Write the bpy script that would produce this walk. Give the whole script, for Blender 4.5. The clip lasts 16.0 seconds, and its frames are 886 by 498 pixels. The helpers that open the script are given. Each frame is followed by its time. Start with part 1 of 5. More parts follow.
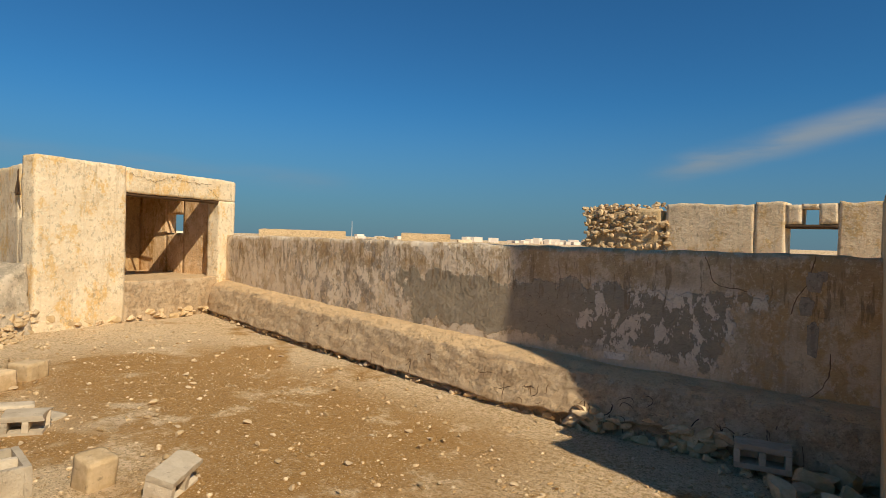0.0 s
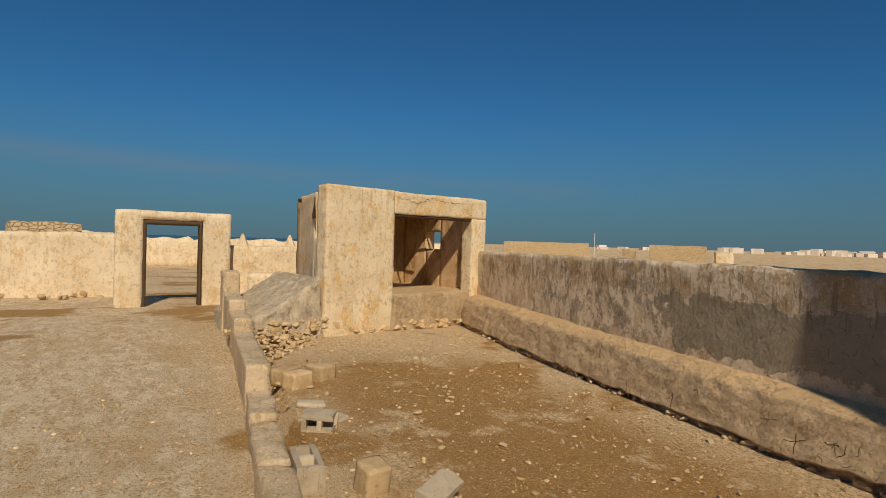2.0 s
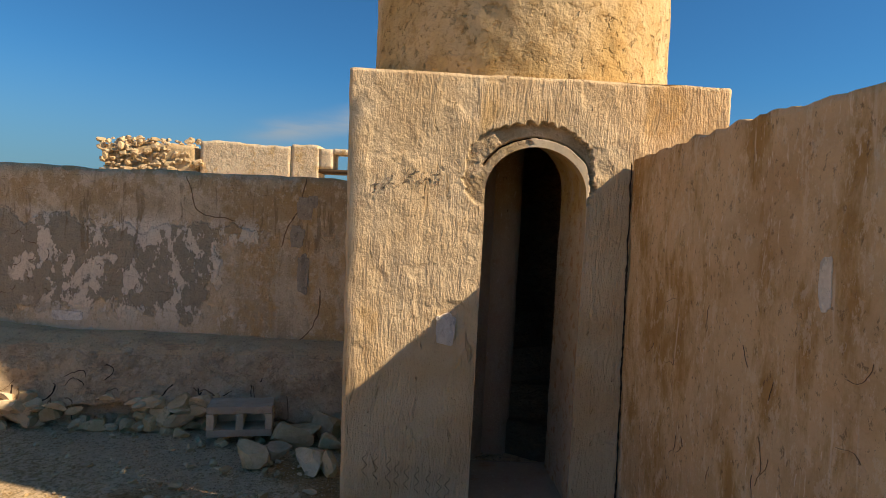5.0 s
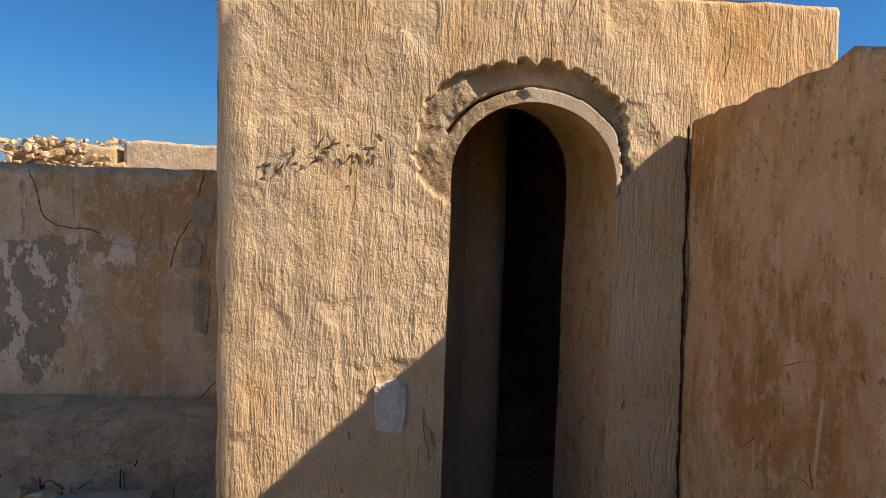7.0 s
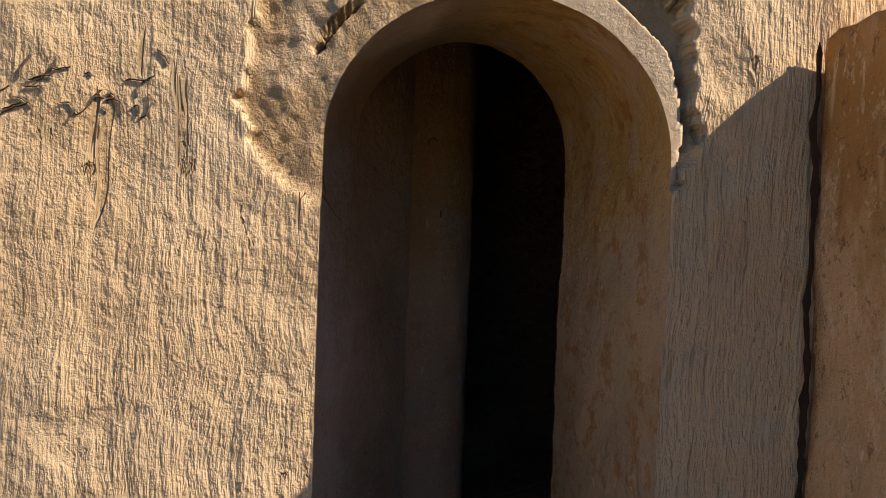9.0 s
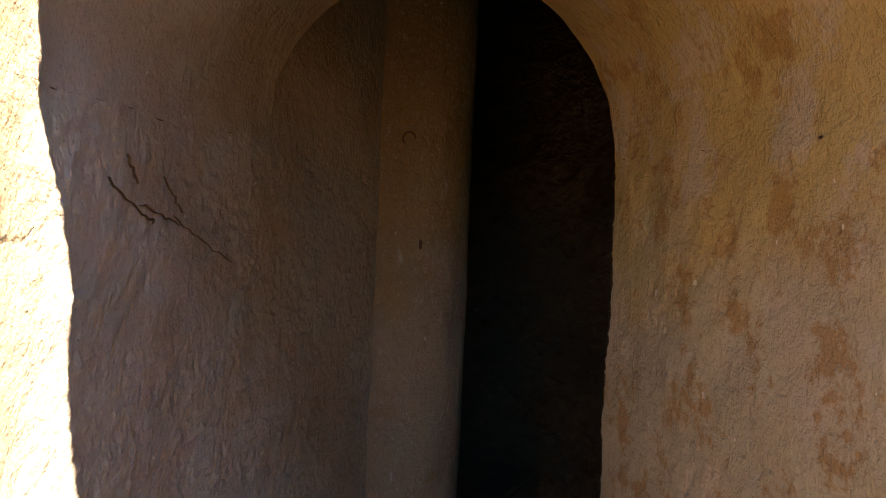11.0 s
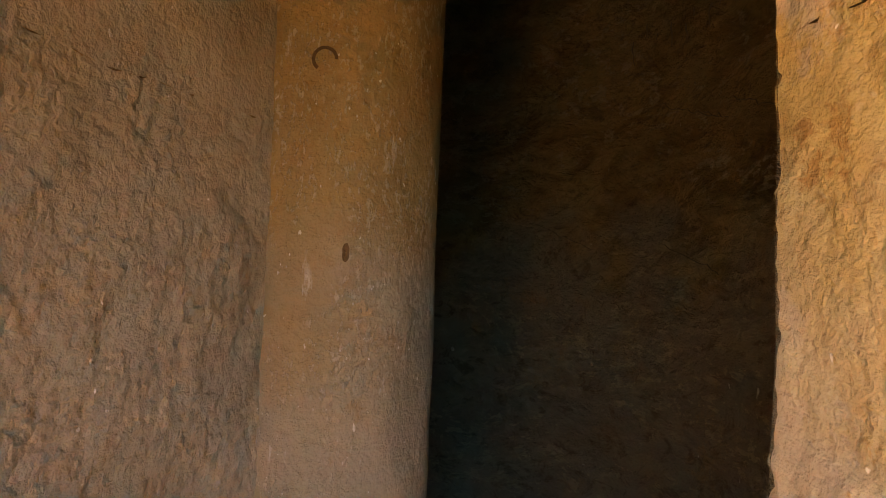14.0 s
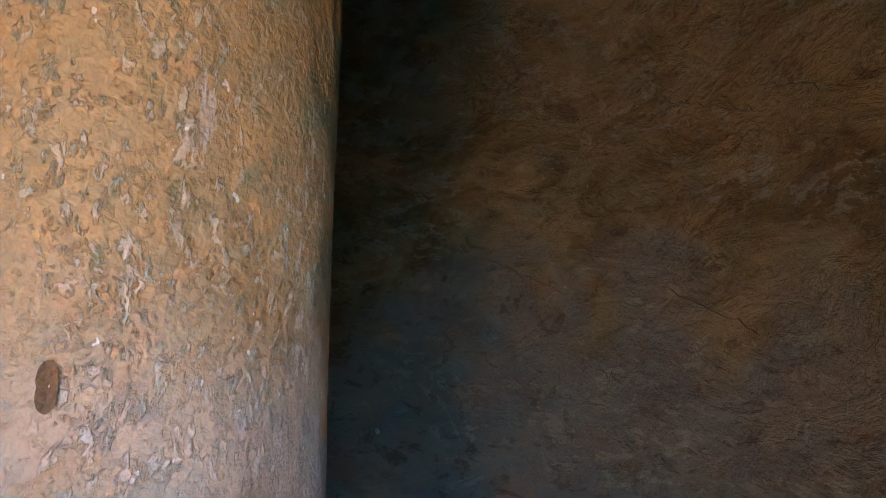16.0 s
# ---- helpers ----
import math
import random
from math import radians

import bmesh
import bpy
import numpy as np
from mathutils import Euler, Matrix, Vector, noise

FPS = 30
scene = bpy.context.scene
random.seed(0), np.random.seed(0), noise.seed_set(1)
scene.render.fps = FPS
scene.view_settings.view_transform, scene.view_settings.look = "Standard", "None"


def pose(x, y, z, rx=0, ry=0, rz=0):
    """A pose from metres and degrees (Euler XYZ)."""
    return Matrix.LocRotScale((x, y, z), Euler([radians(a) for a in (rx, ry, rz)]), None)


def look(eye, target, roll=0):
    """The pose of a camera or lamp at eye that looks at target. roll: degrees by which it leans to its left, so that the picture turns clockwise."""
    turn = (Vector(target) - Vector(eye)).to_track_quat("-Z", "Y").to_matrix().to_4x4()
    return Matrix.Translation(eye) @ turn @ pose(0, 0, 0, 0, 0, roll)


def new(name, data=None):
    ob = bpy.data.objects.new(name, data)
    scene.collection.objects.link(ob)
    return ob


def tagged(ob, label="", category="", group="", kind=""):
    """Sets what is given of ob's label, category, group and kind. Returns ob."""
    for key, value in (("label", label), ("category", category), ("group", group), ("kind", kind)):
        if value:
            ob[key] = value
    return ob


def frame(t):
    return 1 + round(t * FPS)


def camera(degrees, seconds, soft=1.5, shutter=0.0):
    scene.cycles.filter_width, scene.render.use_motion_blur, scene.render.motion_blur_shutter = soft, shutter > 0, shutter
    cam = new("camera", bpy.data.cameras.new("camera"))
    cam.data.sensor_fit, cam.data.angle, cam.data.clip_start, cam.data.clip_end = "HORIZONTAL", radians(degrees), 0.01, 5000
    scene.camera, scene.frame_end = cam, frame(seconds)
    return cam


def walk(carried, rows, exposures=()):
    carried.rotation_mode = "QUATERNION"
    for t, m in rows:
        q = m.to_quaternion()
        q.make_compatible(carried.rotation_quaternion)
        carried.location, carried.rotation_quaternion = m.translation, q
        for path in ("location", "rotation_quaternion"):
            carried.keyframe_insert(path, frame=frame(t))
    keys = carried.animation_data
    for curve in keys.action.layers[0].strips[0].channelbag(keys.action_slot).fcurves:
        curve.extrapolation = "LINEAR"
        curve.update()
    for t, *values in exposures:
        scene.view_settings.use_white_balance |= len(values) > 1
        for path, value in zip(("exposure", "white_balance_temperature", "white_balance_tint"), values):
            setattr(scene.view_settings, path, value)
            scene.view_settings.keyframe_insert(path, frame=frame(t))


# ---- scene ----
cam = camera(75.0, 16.0, 0.6)
PATH = [
    (0, (-0.084, -4.157, 1.76), (-1.27, -2.547, 1.725), 1.7),
    (0.5, (-0.207, -4.117, 1.824), (-1.584, -2.668, 1.786), 2.1),
    (1, (-0.302, -4.139, 1.839), (-1.886, -2.919, 1.795), 2.4),
    (1.5, (-0.329, -4.165, 1.847), (-2.041, -3.131, 1.813), 2.2),
    (2, (-0.325, -4.122, 1.866), (-2.056, -3.121, 1.844), 1.6),
    (2.5, (-0.306, -3.991, 1.88), (-1.922, -2.814, 1.837), 1.2),
    (2.8, (-0.306, -3.875, 1.858), (-1.728, -2.471, 1.78), 1.5),
    (3, (-0.287, -3.772, 1.833), (-1.543, -2.219, 1.724), 1.7),
    (3.2, (-0.27, -3.685, 1.801), (-1.33, -1.994, 1.678), 2.1),
    (3.5, (-0.188, -3.606, 1.78), (-0.927, -1.752, 1.644), 2.8),
    (4, (0.014, -3.441, 1.701), (-0.201, -1.457, 1.571), 4.0),
    (4.5, (0.26, -3.097, 1.514), (0.254, -1.101, 1.394), 3.6),
    (4.7, (0.297, -2.961, 1.477), (0.353, -0.965, 1.365), 3.5),
    (6.8, (0.456, -1.74, 1.47), (0.656, 0.249, 1.397), 2.1),
    (7, (0.485, -1.658, 1.461), (0.683, 0.331, 1.396), 2.0),
    (7.5, (0.607, -1.422, 1.466), (0.795, 0.568, 1.41), 1.8),
    (8, (0.7, -1.212, 1.486), (0.9, 0.777, 1.436), 1.8),
    (8.5, (0.733, -1.016, 1.491), (0.938, 0.973, 1.43), 2.0),
    (9, (0.75, -0.791, 1.512), (0.966, 1.196, 1.439), 2.2),
    (9.5, (0.77, -0.691, 1.534), (0.972, 1.298, 1.48), 2.3),
    (10, (0.84, -0.536, 1.547), (1.02, 1.455, 1.492), 2.3),
    (10.2, (0.872, -0.47, 1.549), (1.052, 1.522, 1.501), 2.4),
    (12.3, (0.838, -0.128, 1.533), (1.011, 1.864, 1.584), 2.5),
    (12.5, (0.851, -0.112, 1.535), (1.025, 1.88, 1.588), 2.5),
    (13, (0.897, -0.008, 1.541), (1.08, 1.983, 1.602), 2.5),
    (13.5, (0.921, 0.118, 1.525), (1.124, 2.106, 1.599), 2.2),
    (14, (0.941, 0.21, 1.534), (1.181, 2.194, 1.613), 2.3),
    (14.5, (0.941, 0.289, 1.537), (1.226, 2.266, 1.624), 2.5),
    (15, (0.96, 0.421, 1.556), (1.293, 2.39, 1.669), 2.2),
    (15.5, (0.978, 0.506, 1.572), (1.367, 2.463, 1.706), 1.9),
    (16, (0.999, 0.565, 1.584), (1.474, 2.5, 1.755), 1.4),
]
EXPOSURE = [
    (0, -0.1, 7800, 6), (1, -0.2, 7800, 6), (2, -0.64, 7900, 7), (2.6, -0.64, 7900, 7), (3.5, -0.42, 8200, 10), (4.0, -0.12, 8300, 10), (4.5, 0.26, 8500, 10),
    (7, 0.5, 8000, 13), (9, 0.4, 7800, 13), (10.2, 0.72, 7900, 14), (12.3, 2.95, 10200, 17), (12.6, 2.95, 10600, 17), (13, 2.95, 11600, 18), (13.5, 3.25, 12000, 18), (14.5, 4.25, 11000, 20),
    (15.2, 4.7, 7400, 20), (16, 5.35, 6000, 20),
]
walk(cam, [(t, look(eye, target, roll)) for t, eye, target, roll in PATH], EXPOSURE)

from mathutils.bvhtree import BVHTree

# world and sun
SUN_WAY = Vector((-0.946, 0.317, -0.87)).normalized()
world = bpy.data.worlds.new("sky")
scene.world = world
world.use_nodes = True
wn, wl = world.node_tree.nodes, world.node_tree.links
sky = wn.new("ShaderNodeTexSky")
sky.sky_type, sky.sun_disc = "NISHITA", False
sky.sun_elevation = math.asin(-SUN_WAY.z)
sky.sun_rotation = math.atan2(-SUN_WAY.x, -SUN_WAY.y)
sky.altitude, sky.air_density, sky.dust_density, sky.ozone_density = 0, 1.0, 0.3, 4.0
tone = wn.new("ShaderNodeMix")
tone.data_type, tone.blend_type = "RGBA", "MULTIPLY"
tone.inputs[0].default_value = 1.0
tone.inputs[7].default_value = (0.22, 0.86, 1.40, 1)
wl.new(sky.outputs[0], tone.inputs[6])
# thin high cloud near the horizon
ways = wn.new("ShaderNodeTexCoord").outputs["Generated"]
spread = wn.new("ShaderNodeMapping")
spread.inputs["Scale"].default_value, spread.inputs["Rotation"].default_value = (5.0, 5.0, 26.0), (0, radians(-12), 0)
wl.new(ways, spread.inputs[0])
wisp = wn.new("ShaderNodeTexNoise")
wisp.inputs["Scale"].default_value, wisp.inputs["Detail"].default_value, wisp.inputs["Roughness"].default_value = 1.0, 5.0, 0.5
wl.new(spread.outputs[0], wisp.inputs["Vector"])
parts = wn.new("ShaderNodeSeparateXYZ")
wl.new(ways, parts.inputs[0])


def sky_step(value, lo, hi, a=0.0, b=1.0):
    m = wn.new("ShaderNodeMapRange")
    m.interpolation_type = "SMOOTHSTEP"
    wl.new(value, m.inputs[0])
    for i, x in enumerate((lo, hi, a, b)):
        m.inputs[i + 1].default_value = x
    return m.outputs[0]


def sky_math(op, a, b=0.0):
    m = wn.new("ShaderNodeMath")
    m.operation = op
    for i, v in enumerate((a, b)):
        if hasattr(v, "is_linked"):
            wl.new(v, m.inputs[i])
        else:
            m.inputs[i].default_value = v
    return m.outputs[0]


azimuth = sky_math("ARCTAN2", parts.outputs[0], parts.outputs[1])


def streak_of_cloud(az0, az1, el0, slope, thick, dense):
    """A long wisp between two azimuths that climbs from el0 by slope; angles in radians."""
    rise_line = sky_math("ADD", sky_math("MULTIPLY", sky_math("SUBTRACT", azimuth, az0), slope), el0)
    off = sky_math("ABSOLUTE", sky_math("SUBTRACT", parts.outputs[2], rise_line))
    run = sky_math("MULTIPLY", sky_step(azimuth, az0, az0 + 0.12), sky_step(azimuth, az1 - 0.15, az1, 1, 0))
    return sky_math("MULTIPLY", sky_math("MULTIPLY", sky_step(off, 0.0, thick, dense, 0), run), sky_step(wisp.outputs[0], 0.36, 0.62, 0.25, 1))


cloud = sky_math("MAXIMUM", streak_of_cloud(-0.33, 0.4, 0.105, 0.24, 0.034, 0.62), streak_of_cloud(-1.9, -0.75, 0.122, -0.03, 0.028, 0.22))
veil = wn.new("ShaderNodeMix")
veil.data_type = "RGBA"
wl.new(cloud, veil.inputs[0])
wl.new(tone.outputs[2], veil.inputs[6])
veil.inputs[7].default_value = (5.2, 5.6, 6.2, 1)
haze = wn.new("ShaderNodeMix")
haze.data_type = "RGBA"
wl.new(sky_step(parts.outputs[2], -0.02, 0.24, 0.8, 0.0), haze.inputs[0])
wl.new(veil.outputs[2], haze.inputs[6])
haze.inputs[7].default_value = (1.7, 2.9, 4.6, 1)
wl.new(haze.outputs[2], wn["Background"].inputs[0])
wn["Background"].inputs[1].default_value = 0.07
sun = new("sun", bpy.data.lights.new("sun", "SUN"))
sun.data.energy, sun.data.angle, sun.data.color = 5.0, radians(0.53), (1.0, 0.93, 0.86)
sun.matrix_world = look((20, -10, 25), Vector((20, -10, 25)) + SUN_WAY)


# materials
def warm(c):
    """A plaster's colour with the reddish cast of the local earth."""
    return (min(1.0, c[0] * 1.06), c[1] * 0.965, c[2] * 0.84)


class Nodes:
    """A small writer of node materials."""

    def __init__(self, name, rough=0.9, metal=0.0):
        self.mat = bpy.data.materials.new(name)
        self.mat.use_nodes = True
        self.n, self.l = self.mat.node_tree.nodes, self.mat.node_tree.links
        self.out = self.n["Principled BSDF"]
        self.out.inputs["Roughness"].default_value = rough
        self.out.inputs["Metallic"].default_value = metal
        self.out.inputs["Specular IOR Level"].default_value = 0.2
        self.pos = self.n.new("ShaderNodeNewGeometry").outputs["Position"]
        self.height = None

    def put(self, node, index, value):
        if hasattr(value, "is_linked"):
            self.l.new(value, node.inputs[index])
        else:
            node.inputs[index].default_value = value

    def scaled(self, sx, sy, sz, shift=0.0):
        m = self.n.new("ShaderNodeMapping")
        self.l.new(self.pos, m.inputs[0])
        m.inputs["Scale"].default_value = (sx, sy, sz)
        m.inputs["Location"].default_value = (shift, shift * 0.7, shift * 1.3)
        return m.outputs[0]

    def warped(self, scale, amount, freq, shift=0.0):
        """Coordinates bent by a slow noise, then scaled."""
        t = self.n.new("ShaderNodeTexNoise")
        self.l.new(self.pos, t.inputs["Vector"])
        t.inputs["Scale"].default_value, t.inputs["Detail"].default_value = freq, 2.0
        add = self.n.new("ShaderNodeVectorMath")
        add.operation = "MULTIPLY_ADD"
        self.l.new(t.outputs["Color"], add.inputs[0])
        add.inputs[1].default_value = (amount, amount, amount)
        self.l.new(self.pos, add.inputs[2])
        m = self.n.new("ShaderNodeMapping")
        self.l.new(add.outputs[0], m.inputs[0])
        m.inputs["Scale"].default_value, m.inputs["Location"].default_value = scale, (shift, shift * 0.7, shift * 1.3)
        return m.outputs[0]

    def noise(self, scale, detail=4.0, rough=0.55, vec=None, warp=0.0):
        t = self.n.new("ShaderNodeTexNoise")
        self.l.new(vec if vec is not None else self.pos, t.inputs["Vector"])
        t.inputs["Scale"].default_value, t.inputs["Detail"].default_value = scale, detail
        t.inputs["Roughness"].default_value, t.inputs["Distortion"].default_value = rough, warp
        return t.outputs[0]

    def cells(self, scale, vec=None, feature="DISTANCE_TO_EDGE"):
        t = self.n.new("ShaderNodeTexVoronoi")
        t.feature = feature
        self.l.new(vec if vec is not None else self.pos, t.inputs["Vector"])
        t.inputs["Scale"].default_value = scale
        return t.outputs[0]

    def step(self, v, lo, hi, a=0.0, b=1.0):
        m = self.n.new("ShaderNodeMapRange")
        m.interpolation_type = "SMOOTHSTEP"
        self.put(m, 0, v)
        for i, x in enumerate((lo, hi, a, b)):
            m.inputs[i + 1].default_value = x
        return m.outputs[0]

    def math(self, op, a, b=0.0):
        m = self.n.new("ShaderNodeMath")
        m.operation = op
        self.put(m, 0, a), self.put(m, 1, b)
        return m.outputs[0]

    def axis(self, k):
        s = self.n.new("ShaderNodeSeparateXYZ")
        self.l.new(self.pos, s.inputs[0])
        return s.outputs[k]

    def mix(self, a, b, f):
        m = self.n.new("ShaderNodeMix")
        m.data_type = "RGBA"
        self.put(m, 0, f)
        for i, c in ((6, a), (7, b)):
            self.put(m, i, c if hasattr(c, "is_linked") else (*warm(c), 1.0))
        return m.outputs[2]

    def relief(self, v, depth):
        h = self.math("MULTIPLY", v, depth)
        self.height = h if self.height is None else self.math("ADD", self.height, h)

    def random_tone(self, colour, amount):
        info = self.n.new("ShaderNodeObjectInfo").outputs["Random"]
        hsv = self.n.new("ShaderNodeHueSaturation")
        self.put(hsv, 2, self.step(info, 0, 1, 1 - amount, 1 + amount))
        self.put(hsv, 4, colour)
        return hsv.outputs[0]

    def done(self, colour):
        self.put(self.out, "Base Color", colour if hasattr(colour, "is_linked") else (*colour, 1.0))
        if self.height is not None:
            b = self.n.new("ShaderNodeBump")
            b.inputs["Strength"].default_value, b.inputs["Distance"].default_value = 1.0, 1.0
            self.l.new(self.height, b.inputs["Height"])
            self.l.new(b.outputs[0], self.out.inputs["Normal"])
        return self.mat


def between(m, v, a, b, soft):
    """1 where v lies between a and b."""
    return m.math("MULTIPLY", m.step(v, a - soft, a + soft), m.step(v, b - soft, b + soft, 1, 0))


def combed_plaster():
    m = Nodes("combed_plaster", 0.95)
    swirl = m.noise(1.7, 3, 0.5, m.scaled(1, 1, 1, 6))
    big = m.noise(2.2, 6, 0.6)
    comb = m.noise(1.0, 3, 0.6, m.warped((135, 135, 6), 0.10, 2.6))
    strands = m.noise(1.0, 4, 0.6, m.warped((44, 44, 4.5), 0.16, 2.2, 9.0))
    deep = m.step(m.noise(0.9, 3, 0.5, m.scaled(2.2, 2.2, 1.6, 19)), 0.36, 0.6, 0.45, 1.0)
    scratch = m.noise(1.0, 3, 0.5, m.warped((34, 34, 2.6), 0.2, 2.0, 3.0))
    gouge = m.step(scratch, 0.68, 0.73, 0, -1)
    pits = m.step(m.noise(1.0, 4, 0.6, m.warped((36, 36, 15), 0.1, 3.0, 5)), 0.27, 0.33, -1, 0)
    flat = m.step(m.noise(3.0, 3, 0.5, m.scaled(1, 1, 1, 61)), 0.56, 0.64)
    c = m.mix((0.64, 0.48, 0.30), (0.74, 0.60, 0.42), m.step(big, 0.35, 0.65))
    c = m.mix(c, (0.60, 0.39, 0.17), m.step(m.noise(3.1, 5, 0.65, m.scaled(1, 1, 0.6, 7)), 0.56, 0.72, 0, 0.7))
    c = m.mix(c, (0.50, 0.42, 0.32), m.step(m.noise(4, 6, 0.7, m.scaled(1, 1, 1, 2)), 0.58, 0.75, 0, 0.7))
    c = m.mix(c, (0.38, 0.26, 0.14), m.step(m.noise(1.0, 5, 0.7, m.scaled(14, 14, 10, 31)), 0.66, 0.74, 0, 0.7))
    c = m.mix(c, (0.34, 0.23, 0.12), m.math("MULTIPLY", pits, -0.5))
    c = m.mix(c, (0.40, 0.28, 0.16), m.math("MULTIPLY", gouge, -0.45))
    lines = m.math("MULTIPLY", m.math("ADD", m.math("MULTIPLY", comb, 0.0072), m.math("MULTIPLY", strands, 0.014)), m.math("MULTIPLY", deep, m.step(flat, 0, 1, 1.0, 0.3)))
    m.relief(lines, 1.0), m.relief(gouge, 0.013), m.relief(m.noise(70, 4, 0.75), 0.0045), m.relief(pits, 0.012), m.relief(m.noise(9, 5, 0.6), 0.022), m.relief(swirl, 0.02)
    return m.done(c)


def broken_render(name, a, b, grain):
    """The coarse undercoat where the finish has broken away."""
    m = Nodes(name, 0.95)
    c = m.mix(a, b, m.step(m.noise(7, 6, 0.65), 0.38, 0.62))
    c = m.mix(c, (0.30, 0.20, 0.11), m.step(m.noise(24, 6, 0.75, m.scaled(1, 1, 1, 4)), 0.56, 0.66, 0, 0.6))
    m.relief(m.noise(40, 5, 0.75), grain), m.relief(m.noise(130, 3, 0.7), grain * 0.35), m.relief(m.noise(11, 4, 0.6), grain)
    return m.done(c)


def shaft_plaster():
    m = Nodes("shaft_plaster", 0.95)
    big = m.noise(2.0, 6, 0.6, m.scaled(1, 1, 0.5))
    c = m.mix((0.55, 0.38, 0.17), (0.66, 0.51, 0.31), m.step(big, 0.35, 0.62))
    c = m.mix(c, (0.40, 0.25, 0.10), m.step(m.noise(9, 6, 0.75), 0.50, 0.62, 0, 0.6))
    c = m.mix(c, (0.30, 0.19, 0.08), m.step(m.noise(30, 6, 0.7), 0.40, 0.28, 0, 0.4))
    m.relief(m.step(m.noise(24, 4, 0.6), 0.25, 0.45), 0.018), m.relief(m.noise(9, 5, 0.65), 0.03), m.relief(m.noise(90, 3, 0.7), 0.003)
    return m.done(c)


def inner_plaster(name="inner_plaster"):
    """The newel's skin, ochre above and greyer below for bounced and sky light, crusted and flecked with lime."""
    m = Nodes(name, 0.88)
    big = m.noise(2.6, 6, 0.62)
    c = m.mix((0.35, 0.215, 0.085), (0.43, 0.285, 0.135), m.step(big, 0.36, 0.62))
    # Greyer towards the foot: the cool sky light is part of this colour.
    c = m.mix(c, (0.45, 0.37, 0.29), m.step(m.math("ADD", m.axis(2), m.step(m.noise(5, 5), 0, 1, -0.16, 0.16)), 1.60, 1.40, 0, 0.75))
    c = m.mix(c, (0.36, 0.19, 0.06), m.step(m.noise(9, 6, 0.75, m.scaled(1, 1, 1, 9)), 0.54, 0.66, 0, 0.4))
    crust = m.step(m.noise(170, 5, 0.7, m.warped((1, 1, 0.6), 0.03, 12.0, 51)), 0.53, 0.60)
    crust = m.math("MULTIPLY", crust, m.step(m.noise(11, 4, 0.6, m.scaled(1, 1, 0.5, 57)), 0.40, 0.50))
    c = m.mix(c, (0.60, 0.50, 0.39), m.math("MULTIPLY", crust, 0.6))
    c = m.mix(c, (0.74, 0.70, 0.66), m.math("MULTIPLY", m.step(m.noise(1.0, 6, 0.75, m.scaled(46, 46, 10, 4)), 0.60, 0.66, 0, 0.5), m.step(m.noise(14, 4, 0.6, m.scaled(1, 1, 0.7, 2)), 0.48, 0.58)))
    c = m.mix(c, (0.78, 0.72, 0.64), m.step(m.noise(150, 2, 0.5, m.scaled(1, 1, 0.7, 1)), 0.72, 0.75, 0, 0.9))
    m.relief(crust, 0.0011), m.relief(m.noise(260, 3, 0.7), 0.0013), m.relief(m.noise(9, 6, 0.65), 0.02), m.relief(m.step(m.noise(120, 5, 0.7), 0.36, 0.46), 0.0006)
    return m.done(c)


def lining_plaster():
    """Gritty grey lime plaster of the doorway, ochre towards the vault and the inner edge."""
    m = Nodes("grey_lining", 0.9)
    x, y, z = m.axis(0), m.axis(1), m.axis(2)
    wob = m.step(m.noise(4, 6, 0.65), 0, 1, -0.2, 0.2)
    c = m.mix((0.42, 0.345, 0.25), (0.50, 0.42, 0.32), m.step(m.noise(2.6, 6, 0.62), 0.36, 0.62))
    # Left side paler towards the entrance: daylight from the door put into the colour.
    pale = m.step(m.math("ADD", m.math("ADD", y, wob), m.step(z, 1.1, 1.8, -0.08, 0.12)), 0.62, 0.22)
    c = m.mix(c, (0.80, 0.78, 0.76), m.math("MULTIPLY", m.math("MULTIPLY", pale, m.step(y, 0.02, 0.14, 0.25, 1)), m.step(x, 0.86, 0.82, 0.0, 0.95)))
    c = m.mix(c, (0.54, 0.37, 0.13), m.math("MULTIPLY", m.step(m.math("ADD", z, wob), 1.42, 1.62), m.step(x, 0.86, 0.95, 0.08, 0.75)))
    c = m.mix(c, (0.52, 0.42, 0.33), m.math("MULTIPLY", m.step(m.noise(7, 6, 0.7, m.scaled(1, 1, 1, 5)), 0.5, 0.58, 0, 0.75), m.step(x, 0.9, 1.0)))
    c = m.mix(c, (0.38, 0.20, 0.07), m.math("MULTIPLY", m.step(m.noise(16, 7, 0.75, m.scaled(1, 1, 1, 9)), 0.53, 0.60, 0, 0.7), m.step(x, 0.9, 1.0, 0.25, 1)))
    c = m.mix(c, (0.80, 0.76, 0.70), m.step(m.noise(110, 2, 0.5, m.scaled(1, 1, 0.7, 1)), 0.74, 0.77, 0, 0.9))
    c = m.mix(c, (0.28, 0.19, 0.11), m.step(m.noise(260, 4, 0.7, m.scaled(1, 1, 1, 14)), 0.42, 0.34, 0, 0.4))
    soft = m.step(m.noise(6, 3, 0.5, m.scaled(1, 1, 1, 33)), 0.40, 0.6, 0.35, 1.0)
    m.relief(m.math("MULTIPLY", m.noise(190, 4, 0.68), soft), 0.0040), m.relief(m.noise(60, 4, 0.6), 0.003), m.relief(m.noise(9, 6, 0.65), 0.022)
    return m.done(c)


